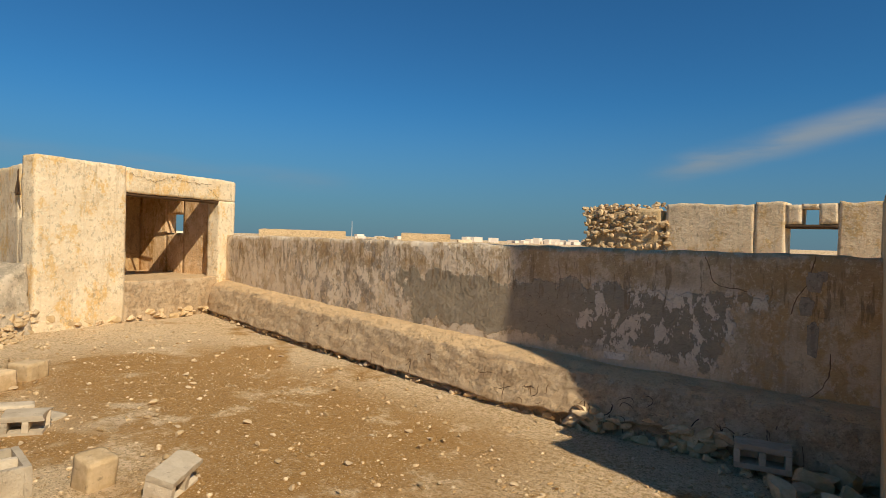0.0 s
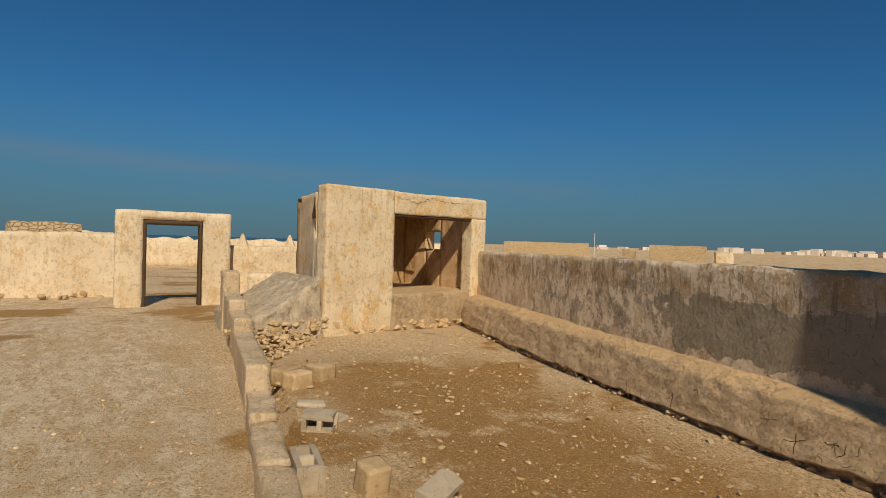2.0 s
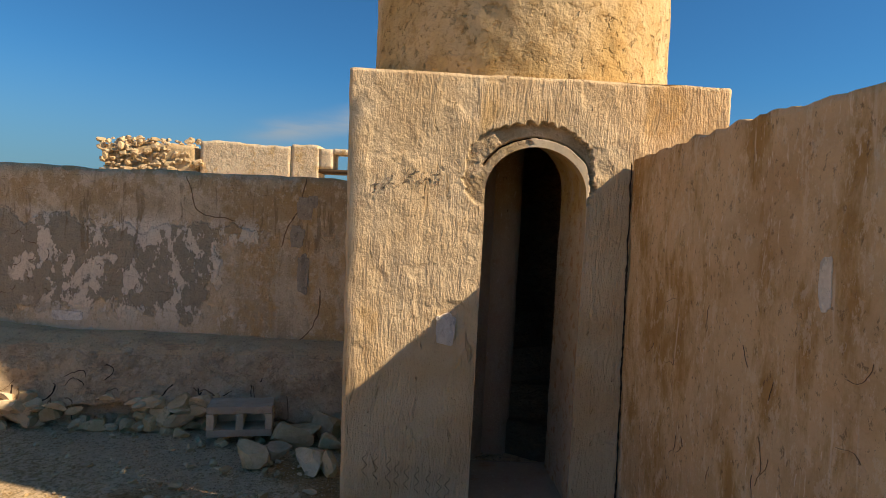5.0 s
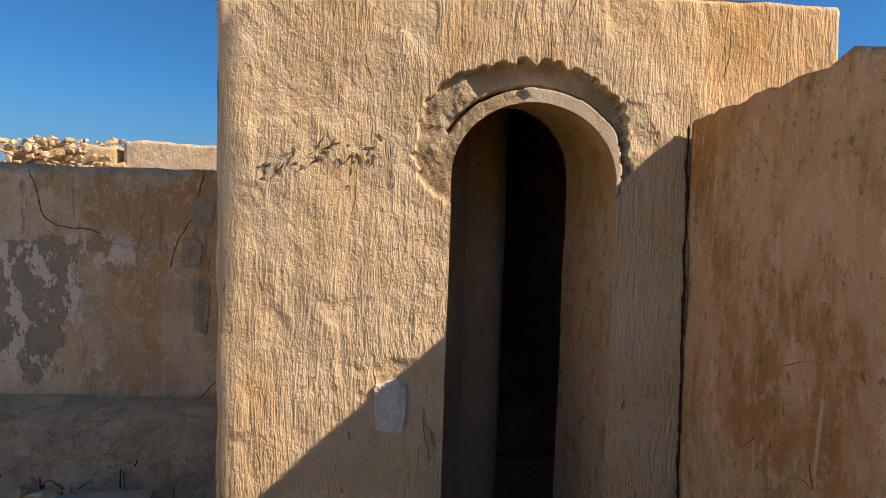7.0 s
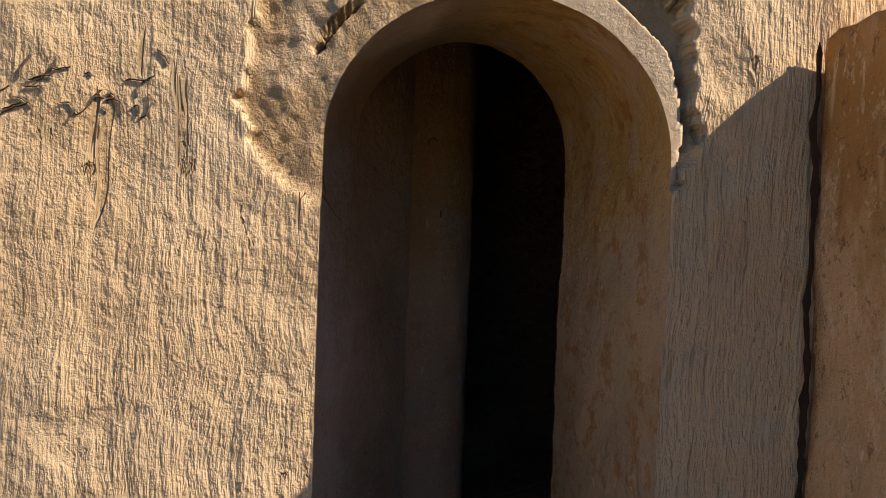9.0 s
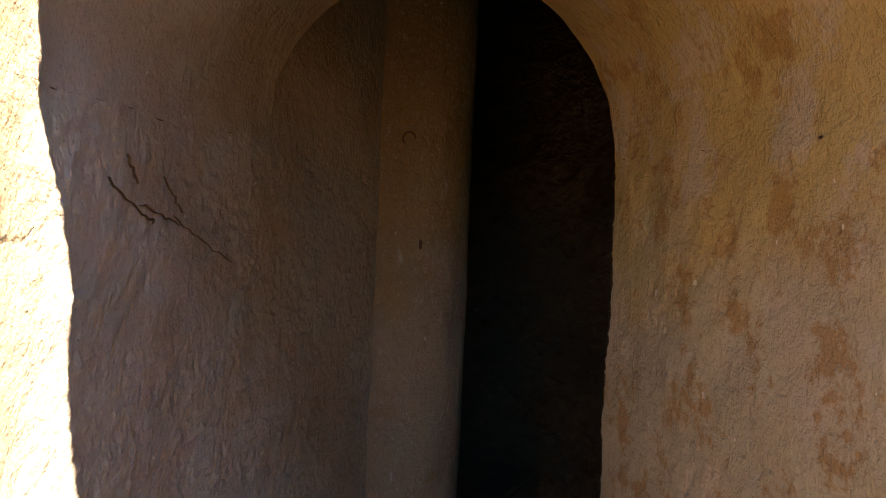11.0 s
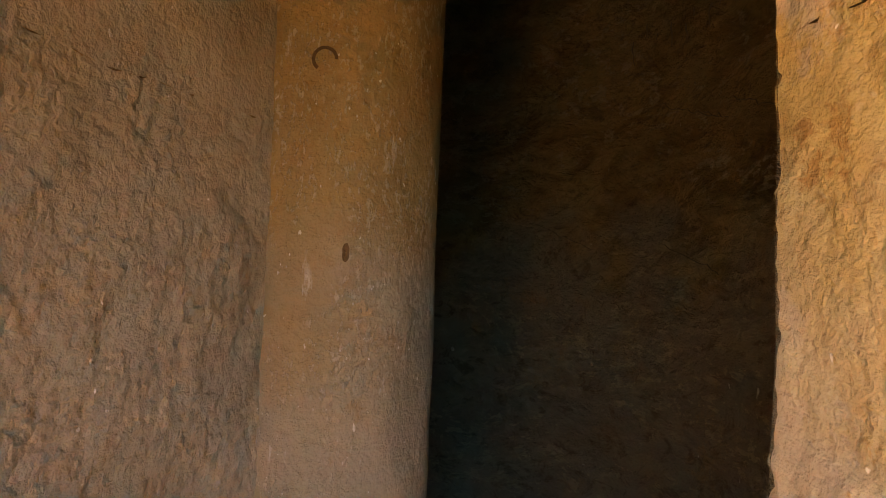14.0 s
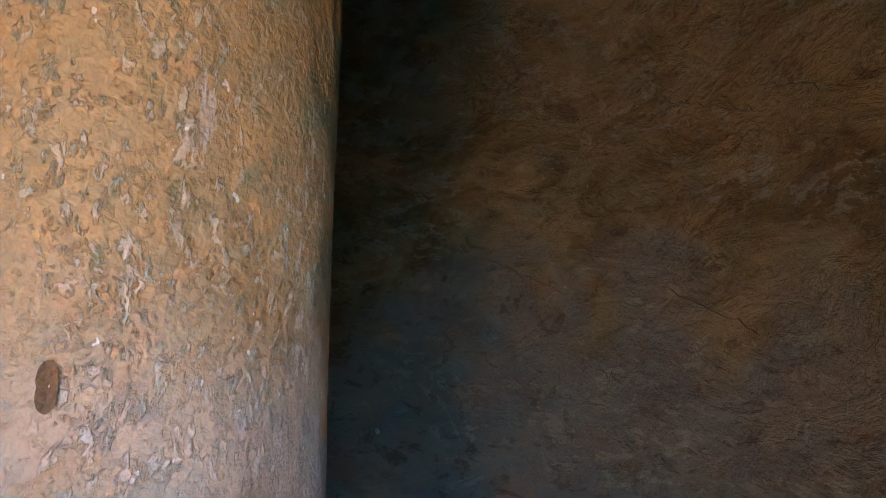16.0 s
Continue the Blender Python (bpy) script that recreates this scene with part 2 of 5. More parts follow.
def well_plaster():
    m = Nodes("well_plaster", 0.9)
    flow = m.noise(6.0, 6, 0.62, m.scaled(1, 1, 1.7, 3), 1.2)
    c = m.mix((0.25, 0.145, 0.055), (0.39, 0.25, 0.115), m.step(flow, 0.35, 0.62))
    # Lower wall greyed, cool light from the sky mixed into the plaster's colour.
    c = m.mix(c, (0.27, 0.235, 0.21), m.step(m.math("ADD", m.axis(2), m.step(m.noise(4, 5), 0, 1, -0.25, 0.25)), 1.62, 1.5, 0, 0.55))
    c = m.mix(c, (0.40, 0.22, 0.09), m.step(m.noise(9, 6, 0.7, m.scaled(1, 1, 1, 9)), 0.56, 0.72, 0, 0.7))
    c = m.mix(c, (0.70, 0.62, 0.52), m.step(m.noise(38, 2, 0.5, m.scaled(1, 1, 0.7, 1)), 0.75, 0.79, 0, 0.8))
    m.relief(flow, 0.07), m.relief(m.noise(30, 6, 0.75, None, 0.8), 0.035), m.relief(m.step(m.noise(8, 6, 0.7, m.scaled(1, 1, 1.5, 13), 0.6), 0.49, 0.505), 0.022), m.relief(m.step(m.noise(13, 6, 0.7, m.scaled(1, 1, 1.4, 23), 0.6), 0.53, 0.545), 0.016), m.relief(m.noise(130, 3, 0.7), 0.006), m.relief(m.step(m.noise(9, 7, 0.72, m.scaled(1, 1, 1.8, 63), 0.9), 0.57, 0.585), 0.02), m.relief(m.step(m.noise(18, 6, 0.72, m.scaled(1, 1, 1.5, 73), 0.6), 0.5, 0.515), 0.008)
    m.relief(m.step(m.cells(5.5, m.scaled(1, 1, 1, 6)), 0.0, 0.02, -1, 0), 0.003)
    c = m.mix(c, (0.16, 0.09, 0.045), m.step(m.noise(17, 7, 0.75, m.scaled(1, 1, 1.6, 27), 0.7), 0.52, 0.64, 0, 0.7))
    flake = m.math("MULTIPLY", m.step(m.noise(22, 7, 0.75, m.warped((1, 1, 1.8), 0.12, 4.0, 37)), 0.53, 0.57), m.step(m.noise(5, 4, 0.6, m.scaled(1, 1, 1.4, 91)), 0.44, 0.56))
    c = m.mix(c, (0.44, 0.33, 0.22), m.math("MULTIPLY", flake, 0.7))
    m.relief(flake, 0.006)
    return m.done(c)


def court_plaster():
    m = Nodes("court_plaster", 0.95)
    x, z = m.axis(0), m.axis(2)
    wob = m.noise(3.0, 5, 0.6)
    zz = m.math("ADD", z, m.step(wob, 0, 1, -0.22, 0.22))
    xx = m.math("ADD", x, m.step(m.noise(2.4, 5, 0.6, m.scaled(1, 1, 1, 4)), 0, 1, -0.5, 0.5))
    c = m.mix((0.50, 0.40, 0.28), (0.68, 0.57, 0.43), m.step(m.noise(2.6, 7, 0.68), 0.38, 0.6))
    wash = m.math("MULTIPLY", m.step(m.noise(5.2, 8, 0.78, m.scaled(1, 1, 0.7, 33)), 0.46, 0.49), m.step(xx, -3.0, -3.6))
    c = m.mix(c, (0.80, 0.73, 0.62), m.math("MULTIPLY", wash, 0.85))
    gone = m.math("MULTIPLY", m.step(m.noise(6.0, 8, 0.78, m.scaled(1, 1, 0.6, 53)), 0.56, 0.575), between(m, x, -7.8, -5.0, 0.3))
    c = m.mix(c, (0.40, 0.36, 0.32), m.math("MULTIPLY", gone, 0.8))
    streak = m.noise(1.0, 4, 0.6, m.scaled(9, 9, 0.8), 0.3)
    c = m.mix(c, (0.68, 0.58, 0.46), m.step(streak, 0.54, 0.62, 0, 0.4))
    grey = m.math("MULTIPLY", between(m, zz, 0.72, 1.34, 0.02), between(m, xx, -4.9, -1.0, 0.05))
    c = m.mix(c, (0.345, 0.315, 0.255), m.math("MULTIPLY", grey, m.step(m.noise(9, 5, 0.7), 0.3, 0.6, 0.8, 1.0)))
    grey2 = m.math("MULTIPLY", m.step(m.noise(4.5, 6, 0.65, m.scaled(1, 1, 1, 8)), 0.54, 0.56), between(m, x, -7.4, -5.4, 0.3))
    c = m.mix(c, (0.34, 0.30, 0.26), m.math("MULTIPLY", grey2, 0.7))
    ochre = m.math("MULTIPLY", m.step(m.noise(3.6, 6, 0.65, m.scaled(1, 1, 0.7, 12)), 0.46, 0.56), m.step(x, -1.3, -0.6))
    c = m.mix(c, (0.54, 0.36, 0.18), m.math("MULTIPLY", ochre, 0.8))
    top = m.math("MULTIPLY", m.step(m.noise(2.6, 6, 0.7, m.scaled(1, 1, 0.8, 15)), 0.49, 0.54), m.step(zz, 1.3, 1.45))
    c = m.mix(c, (0.44, 0.30, 0.15), m.math("MULTIPLY", top, 0.6))
    flake = m.math("MULTIPLY", m.step(m.noise(8, 7, 0.68, m.scaled(1, 1, 0.6, 21)), 0.512, 0.522), m.math("MULTIPLY", between(m, xx, -2.4, -0.9, 0.1), between(m, z, 0.66, 1.38, 0.1)))
    c = m.mix(c, (0.80, 0.74, 0.66), m.math("MULTIPLY", flake, 0.9))
    m.relief(m.noise(30, 5, 0.75), 0.010), m.relief(m.noise(7, 6, 0.7), 0.03), m.relief(grey, 0.012), m.relief(flake, 0.008), m.relief(wash, 0.006), m.relief(gone, -0.006)
    c = m.mix(c, (0.22, 0.16, 0.10), m.step(m.noise(1.0, 8, 0.8, m.scaled(11, 11, 6, 41)), 0.56, 0.59, 0, 0.25))
    c = m.mix(c, (0.76, 0.67, 0.54), m.math("MULTIPLY", m.step(m.noise(22, 6, 0.8, m.scaled(1, 1, 0.8, 44)), 0.56, 0.58, 0, 0.5), m.math("SUBTRACT", 1.0, grey)))
    drip = m.math("MULTIPLY", m.step(m.noise(1.0, 5, 0.7, m.scaled(16, 16, 2.2, 71)), 0.55, 0.60), between(m, zz, 1.2, 1.62, 0.06))
    c = m.mix(c, (0.24, 0.17, 0.10), m.math("MULTIPLY", drip, 0.6))
    m.relief(m.step(m.cells(2.3, m.warped((1, 1, 1), 0.3, 4.0, 6)), 0.0, 0.008, -1, 0), 0.003), m.relief(streak, 0.012)
    return m.done(c)


def plain_plaster(name, a, b, stain, shift, chips=0.004):
    m = Nodes(name, 0.95)
    c = m.mix(a, b, m.step(m.noise(1.6, 6, 0.6, m.scaled(1, 1, 1, shift)), 0.36, 0.64))
    c = m.mix(c, stain, m.step(m.noise(3.4, 8, 0.75, m.scaled(1, 1, 0.7, shift + 3)), 0.50, 0.60, 0, 0.8))
    c = m.mix(c, [0.8 * v for v in a], m.step(m.noise(1.0, 4, 0.6, m.scaled(10, 10, 0.9, shift)), 0.56, 0.7, 0, 0.6))
    c = m.mix(c, [0.5 * v for v in a], m.step(m.noise(13, 7, 0.75, m.scaled(1, 1, 0.8, shift + 6)), 0.55, 0.58, 0, 0.5))
    c = m.mix(c, [min(0.85, 1.3 * v) for v in b], m.step(m.noise(34, 6, 0.8, m.scaled(1, 1, 1, shift + 9)), 0.55, 0.575, 0, 0.55))
    m.relief(m.noise(28, 5, 0.75), 0.011), m.relief(m.noise(6, 6, 0.65), 0.03), m.relief(m.noise(110, 3, 0.7), chips)
    return m.done(c)


def sand():
    m = Nodes("sand", 1.0)
    fine = m.noise(22, 6, 0.75)
    c = m.mix((0.52, 0.37, 0.20), (0.83, 0.68, 0.48), m.step(fine, 0.40, 0.56))
    far = m.noise(0.35, 5, 0.6, m.scaled(1, 1, 1, 3))
    c = m.mix(c, (0.72, 0.60, 0.43), m.step(far, 0.46, 0.58, 0, 0.7))
    damp = m.noise(0.55, 4, 0.6, m.scaled(1, 0.8, 1, 11.3))
    zone = m.math("MULTIPLY", between(m, m.axis(0), -7.6, -2.2, 0.9), between(m, m.axis(1), -2.2, 0.5, 0.6))
    wet = m.math("MULTIPLY", m.math("MAXIMUM", m.step(damp, 0.54, 0.62), m.math("MULTIPLY", zone, m.step(m.noise(1.1, 7, 0.7), 0.38, 0.48))), 0.9)
    trod = m.math("MULTIPLY", m.step(m.math("ADD", m.axis(1), m.step(m.noise(1.2, 5, 0.6, m.scaled(1, 1, 1, 29)), 0, 1, -0.9, 0.9)), -2.9, -3.5), m.step(m.noise(3.4, 8, 0.78, m.scaled(1, 1.8, 1, 7)), 0.47, 0.53, 0.1, 1.0))
    c = m.mix(c, (0.90, 0.80, 0.64), trod)
    drift = m.math("MULTIPLY", m.step(m.noise(1.0, 6, 0.7, m.scaled(0.5, 1.2, 1, 83)), 0.52, 0.58, 0, 0.4), m.step(m.axis(1), -2.9, -3.4))
    c = m.mix(c, (0.60, 0.41, 0.19), drift)
    c = m.mix(c, (0.74, 0.60, 0.42), m.step(m.noise(7, 8, 0.8, m.scaled(1, 1, 1, 47)), 0.51, 0.54, 0, 0.45))
    c = m.mix(c, (0.43, 0.24, 0.075), wet)
    c = m.mix(c, (0.74, 0.62, 0.44), m.step(m.noise(60, 4, 0.7), 0.58, 0.60, 0, 0.7))
    c = m.mix(c, (0.20, 0.12, 0.05), m.step(m.noise(44, 6, 0.8, m.scaled(1, 1, 1, 17)), 0.55, 0.58, 0, 0.6))
    m.relief(m.noise(14, 6, 0.78), 0.045), m.relief(m.noise(60, 4, 0.75), 0.022), m.relief(m.noise(3, 4), 0.03)
    return m.done(c)


def stone(name, a, b, shift):
    m = Nodes(name, 0.92)
    c = m.mix(a, b, m.step(m.noise(7, 6, 0.65, m.scaled(1, 1, 1, shift)), 0.35, 0.65))
    c = m.mix(c, [0.55 * v for v in a], m.step(m.noise(16, 5, 0.7), 0.58, 0.72, 0, 0.7))
    c = m.random_tone(c, 0.16)
    m.relief(m.noise(26, 5, 0.7), 0.012), m.relief(m.noise(110, 3, 0.7), 0.004)
    return m.done(c)


def plain(name, colour, rough=0.9, grain=40.0, spread=0.12):
    m = Nodes(name, rough)
    m.relief(m.noise(grain, 4, 0.7), 0.004)
    return m.done(m.mix([v * (1 - spread) for v in colour], [min(1, v * (1 + spread)) for v in colour], m.noise(grain * 0.25, 5, 0.65)))


def ochre_wall():
    m = Nodes("ochre_wall", 0.93)
    c = m.mix((0.58, 0.40, 0.24), (0.70, 0.52, 0.34), m.step(m.noise(2.5, 7, 0.7), 0.38, 0.6))
    c = m.mix(c, (0.42, 0.24, 0.08), m.step(m.noise(3.4, 7, 0.7, m.scaled(1, 1, 0.4, 3)), 0.48, 0.62, 0, 0.85))
    scrape = m.math("MULTIPLY", m.step(m.noise(1.0, 4, 0.65, m.warped((70, 70, 9), 0.05, 4.0, 23)), 0.63, 0.66), m.step(m.noise(3.2, 4, 0.6, m.scaled(1, 1, 0.8, 29)), 0.47, 0.56))
    c = m.mix(c, (0.82, 0.72, 0.60), m.math("MULTIPLY", scrape, 0.8))
    streak = m.noise(1.0, 3, 0.5, m.scaled(26, 26, 2.2, 4), 0.5)
    c = m.mix(c, (0.74, 0.62, 0.48), m.step(streak, 0.62, 0.72, 0, 0.75))
    c = m.mix(c, (0.16, 0.11, 0.07), m.step(m.noise(1.0, 6, 0.75, m.scaled(44, 44, 28, 8)), 0.595, 0.615, 0, 0.6))
    c = m.mix(c, (0.78, 0.66, 0.52), m.step(m.noise(20, 7, 0.8, m.scaled(1, 1, 0.5, 15)), 0.55, 0.58, 0, 0.5))
    m.relief(m.noise(30, 5, 0.75), 0.014), m.relief(m.noise(4, 5, 0.6), 0.03), m.relief(streak, 0.009), m.relief(m.noise(110, 3, 0.7), 0.003)
    return m.done(c)


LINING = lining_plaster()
COMBED, SHAFT, INNER, WELL, COURT, SAND = combed_plaster(), shaft_plaster(), inner_plaster(), well_plaster(), court_plaster(), sand()


def plinth_plaster():
    m = Nodes("plinth_plaster", 0.95)
    c = m.mix((0.46, 0.35, 0.235), (0.56, 0.45, 0.32), m.step(m.noise(2.6, 8, 0.75, m.scaled(1, 1, 1, 2)), 0.40, 0.58))
    c = m.mix(c, (0.30, 0.23, 0.16), m.step(m.noise(6, 8, 0.7, m.scaled(1, 1, 0.8, 5)), 0.53, 0.60, 0, 0.4))
    c = m.mix(c, (0.70, 0.59, 0.45), m.step(m.noise(11, 8, 0.7, m.scaled(1, 1, 0.8, 8)), 0.54, 0.60, 0, 0.35))
    facing = m.n.new("ShaderNodeSeparateXYZ")
    m.l.new(m.n.new("ShaderNodeNewGeometry").outputs["True Normal"], facing.inputs[0])
    dust = m.math("MULTIPLY", m.step(facing.outputs[2], 0.45, 0.85), m.step(m.noise(8, 7, 0.75), 0.3, 0.55, 0.4, 0.9))
    c = m.mix(c, (0.68, 0.51, 0.32), dust)
    c = m.mix(c, (0.16, 0.11, 0.07), m.step(m.noise(30, 7, 0.8, m.scaled(1, 1, 1.6, 13)), 0.58, 0.60, 0, 0.4))
    m.relief(m.noise(28, 6, 0.8), 0.012), m.relief(m.noise(6, 6, 0.7), 0.035), m.relief(m.noise(110, 3, 0.7), 0.004)
    m.relief(m.step(m.noise(9, 7, 0.75, m.scaled(1, 1, 1, 19)), 0.52, 0.54), 0.01)
    return m.done(c)


PLINTH = plinth_plaster()
BAND = broken_render("smooth_band", (0.56, 0.47, 0.35), (0.64, 0.55, 0.43), 0.004)
UNDERCOAT = broken_render("broken_undercoat", (0.44, 0.33, 0.20), (0.60, 0.48, 0.34), 0.012)
# Ochre plaster of the room's back wall, darkened to carry the shade there.
SHADED_OCHRE = plain_plaster("shaded_ochre_plaster", (0.42, 0.29, 0.16), (0.52, 0.38, 0.22), (0.36, 0.23, 0.11), 43.0)
MORTAR = plain_plaster("pale_mortar", (0.58, 0.47, 0.33), (0.70, 0.59, 0.45), (0.50, 0.38, 0.23), 31.0, 0.007)
GUARD = plain_plaster("cream_plaster", (0.74, 0.62, 0.44), (0.82, 0.72, 0.55), (0.70, 0.47, 0.19), 4.0, 0.006)
OCHRE = ochre_wall()
PALE = plain_plaster("pale_plaster", (0.74, 0.63, 0.47), (0.84, 0.74, 0.58), (0.66, 0.49, 0.27), 9.0)
GREYP = plain_plaster("grey_mortar", (0.42, 0.37, 0.29), (0.54, 0.48, 0.39), (0.70, 0.62, 0.50), 12.0, 0.012)
RUIN = plain_plaster("ruin_plaster", (0.72, 0.60, 0.44), (0.82, 0.71, 0.55), (0.62, 0.44, 0.22), 37.0)
LIME = stone("limestone", (0.48, 0.36, 0.21), (0.64, 0.51, 0.34), 1.0)
ROCK = stone("field_stone", (0.52, 0.40, 0.26), (0.70, 0.58, 0.42), 5.0)
CONCRETE = stone("concrete", (0.50, 0.44, 0.35), (0.60, 0.54, 0.44), 8.0)
def masonry():
    m = Nodes("far_masonry", 0.95)
    v = m.warped((6.0, 6.0, 12.0), 0.12, 2.5)
    joint = m.step(m.cells(1.0, v), 0.02, 0.12)
    c = m.mix((0.52, 0.39, 0.23), (0.78, 0.65, 0.46), m.noise(2.4, 3, 0.6, v))
    m.relief(joint, 0.012), m.relief(m.noise(14, 5, 0.7), 0.008)
    return m.done(m.mix((0.40, 0.30, 0.18), c, joint))


MASONRY = masonry()
WOOD = plain("old_wood", (0.10, 0.065, 0.04), 0.8, 60, 0.35)
DARK = plain("crack_dark", (0.12, 0.085, 0.05), 1.0, 30, 0.3)
WHITE = plain("far_white_paint", (0.75, 0.72, 0.68), 0.9, 2)
SEA = plain("sea_water", (0.03, 0.10, 0.14), 0.35, 0.05)
STEEL = plain("painted_steel", (0.7, 0.7, 0.7), 0.5)


# mesh helpers
def part(name, bm, material, parent=None, label=""):
    mesh = bpy.data.meshes.new(name)
    bm.normal_update()
    bm.to_mesh(mesh)
    bm.free()
    mesh.materials.append(material)
    ob = new(name, mesh)
    if parent is not None:
        ob.parent = parent
    if label:
        ob["label"] = label
    return ob


def smooth(ob):
    for p in ob.data.polygons:
        p.use_smooth = True
    return ob


def thing(name, label, category, at=(0, 0, 0), turn=0.0, group="", kind=""):
    ob = new(name)
    ob.matrix_world = pose(*at, 0, 0, turn)
    return tagged(ob, label, category, group, kind)


def rough_box(sx, sy, sz, cell, amp=0.01, bend=0.02, seed=0.0, freq=3.0):
    """A box on z 0 to sz, centred in x and y, with a grid on its faces, worn edges and an uneven skin."""
    bm = bmesh.new()
    n = [max(1, min(240, int(round(s / cell)))) for s in (sx, sy, sz)]
    made = {}

    def vert(i, j, k):
        if (i, j, k) not in made:
            p = Vector((sx * (i / n[0] - 0.5), sy * (j / n[1] - 0.5), sz * k / n[2]))
            q = Vector((max(-sx / 2 + bend, min(sx / 2 - bend, p.x)), max(-sy / 2 + bend, min(sy / 2 - bend, p.y)), max(bend, min(sz - bend, p.z))))
            d = p - q
            if d.length > bend:
                p = q + d.normalized() * bend
            f = Vector((p.x + seed * 3.1, p.y + seed * 1.7, p.z + seed)) * freq
            p += noise.noise_vector(f) * amp + noise.noise_vector(f * 3.3) * amp * 0.4
            made[i, j, k] = bm.verts.new(p)
        return made[i, j, k]

    for a, b, c in ((0, 1, 2), (1, 2, 0), (2, 0, 1)):
        for side in (0, n[c]):
            for u in range(n[a]):
                for v in range(n[b]):
                    q = []
                    for du, dv in ((0, 0), (1, 0), (1, 1), (0, 1)):
                        t = [0, 0, 0]
                        t[a], t[b], t[c] = u + du, v + dv, side
                        q.append(vert(*t))
                    bm.faces.new(q if side else q[::-1])
    return bm


def sheet(bm, place, nu, nv, flip=False):
    """Adds a grid of faces over u, v in 0 to 1 to bm."""
    vs = [[bm.verts.new(place(i / nu, j / nv)) for j in range(nv + 1)] for i in range(nu + 1)]
    for i in range(nu):
        for j in range(nv):
            q = [vs[i][j], vs[i + 1][j], vs[i + 1][j + 1], vs[i][j + 1]]
            bm.faces.new(q[::-1] if flip else q)


def lump(size, seed, squash=(1, 1, 1), cut=0.29):
    """A broken stone: a small ball chipped by planes, resting on z 0."""
    bm = bmesh.new()
    bmesh.ops.create_icosphere(bm, subdivisions=2, radius=0.5)
    rnd = random.Random(seed)
    for _ in range(9):
        w = Vector((rnd.gauss(0, 1), rnd.gauss(0, 1), rnd.gauss(0, 1))).normalized()
        d = rnd.uniform(cut - 0.14, cut + 0.03)
        for v in bm.verts:
            e = v.co.dot(w) - d
            if e > 0:
                v.co -= w * e
    for v in bm.verts:
        v.co += noise.noise_vector(v.co * 2.3 + Vector((seed, 0, 0))) * 0.03
        v.co = Vector((v.co.x * squash[0], v.co.y * squash[1], v.co.z * squash[2])) * size
    low = min(v.co.z for v in bm.verts)
    for v in bm.verts:
        v.co.z -= low
    return bm


def stick(ob, p, way):
    """The point of ob's skin that the line from p along way meets first, or p."""
    if ob.name not in TREES:
        TREES[ob.name] = BVHTree.FromPolygons([v.co for v in ob.data.vertices], [q.vertices for q in ob.data.polygons])
    hit = TREES[ob.name].ray_cast(Vector(p) - Vector(way) * 0.2, Vector(way), 0.6)[0]
    return hit if hit is not None else Vector(p)


TREES = {}


def rise(x, y=0.0):
    """The ground's height."""
    k = max(0.0, min(1.0, (1.5 - y) / 2.5))
    return max(0.0, min(0.32, (-x - 2.5) * (0.031 + 0.012 * k)))


def slab(name, p, q, thick, z0, z1, material, parent=None, cell=0.08, amp=0.012, bend=0.03, seed=0.0, top=0.0, label="", freq=3.0):
    """A wall whose seen face runs from p to q, its thickness lying to the left of that way; top: how uneven its top is."""
    p, q = Vector(p), Vector(q)
    run = (q - p).length
    bm = rough_box(run, thick, z1 - z0, cell, amp, bend, seed, freq)
    w = (q - p).normalized()
    left = Vector((-w.y, w.x))
    for v in bm.verts:
        if top:
            v.co.z *= 1 + top * (noise.noise(Vector((v.co.x * 1.1 + seed, seed, 0))) + 0.6 * noise.noise(Vector((v.co.x * 4 + seed, 3, 0)))) / (z1 - z0)
        s = p + w * (v.co.x + run / 2) + left * (v.co.y + thick / 2)
        v.co = Vector((s.x, s.y, v.co.z + z0))
    return smooth(part(name, bm, material, parent, label))


# ground, sea and far land
def stretch(lo, hi, near, cell, grow):
    """Coordinates that are cell apart within near and wider and wider outside it."""
    a = list(np.arange(near[0], near[1], cell))
    d, x = cell, near[1]
    while x < hi:
        a.append(x)
        d *= grow
        x += d
    a.append(hi)
    d, x = cell, near[0] - cell
    while x > lo:
        a.insert(0, x)
        d *= grow
        x -= d
    a.insert(0, lo)
    return a


def trench(x, y):
    """The depth of the ditch along the shaded side of the low wall."""
    if not -8.9 < x < -4.75:
        return 0.0
    c = -3.36 + (-2.6 - x) * 0.15
    d = y - c
    if d < -0.05:
        return 0.0
    return 0.2 * max(0.0, min(1.0, (0.32 - d) / 0.05)) * min(1.0, (x + 8.9) / 0.4, (-4.75 - x) / 0.15)


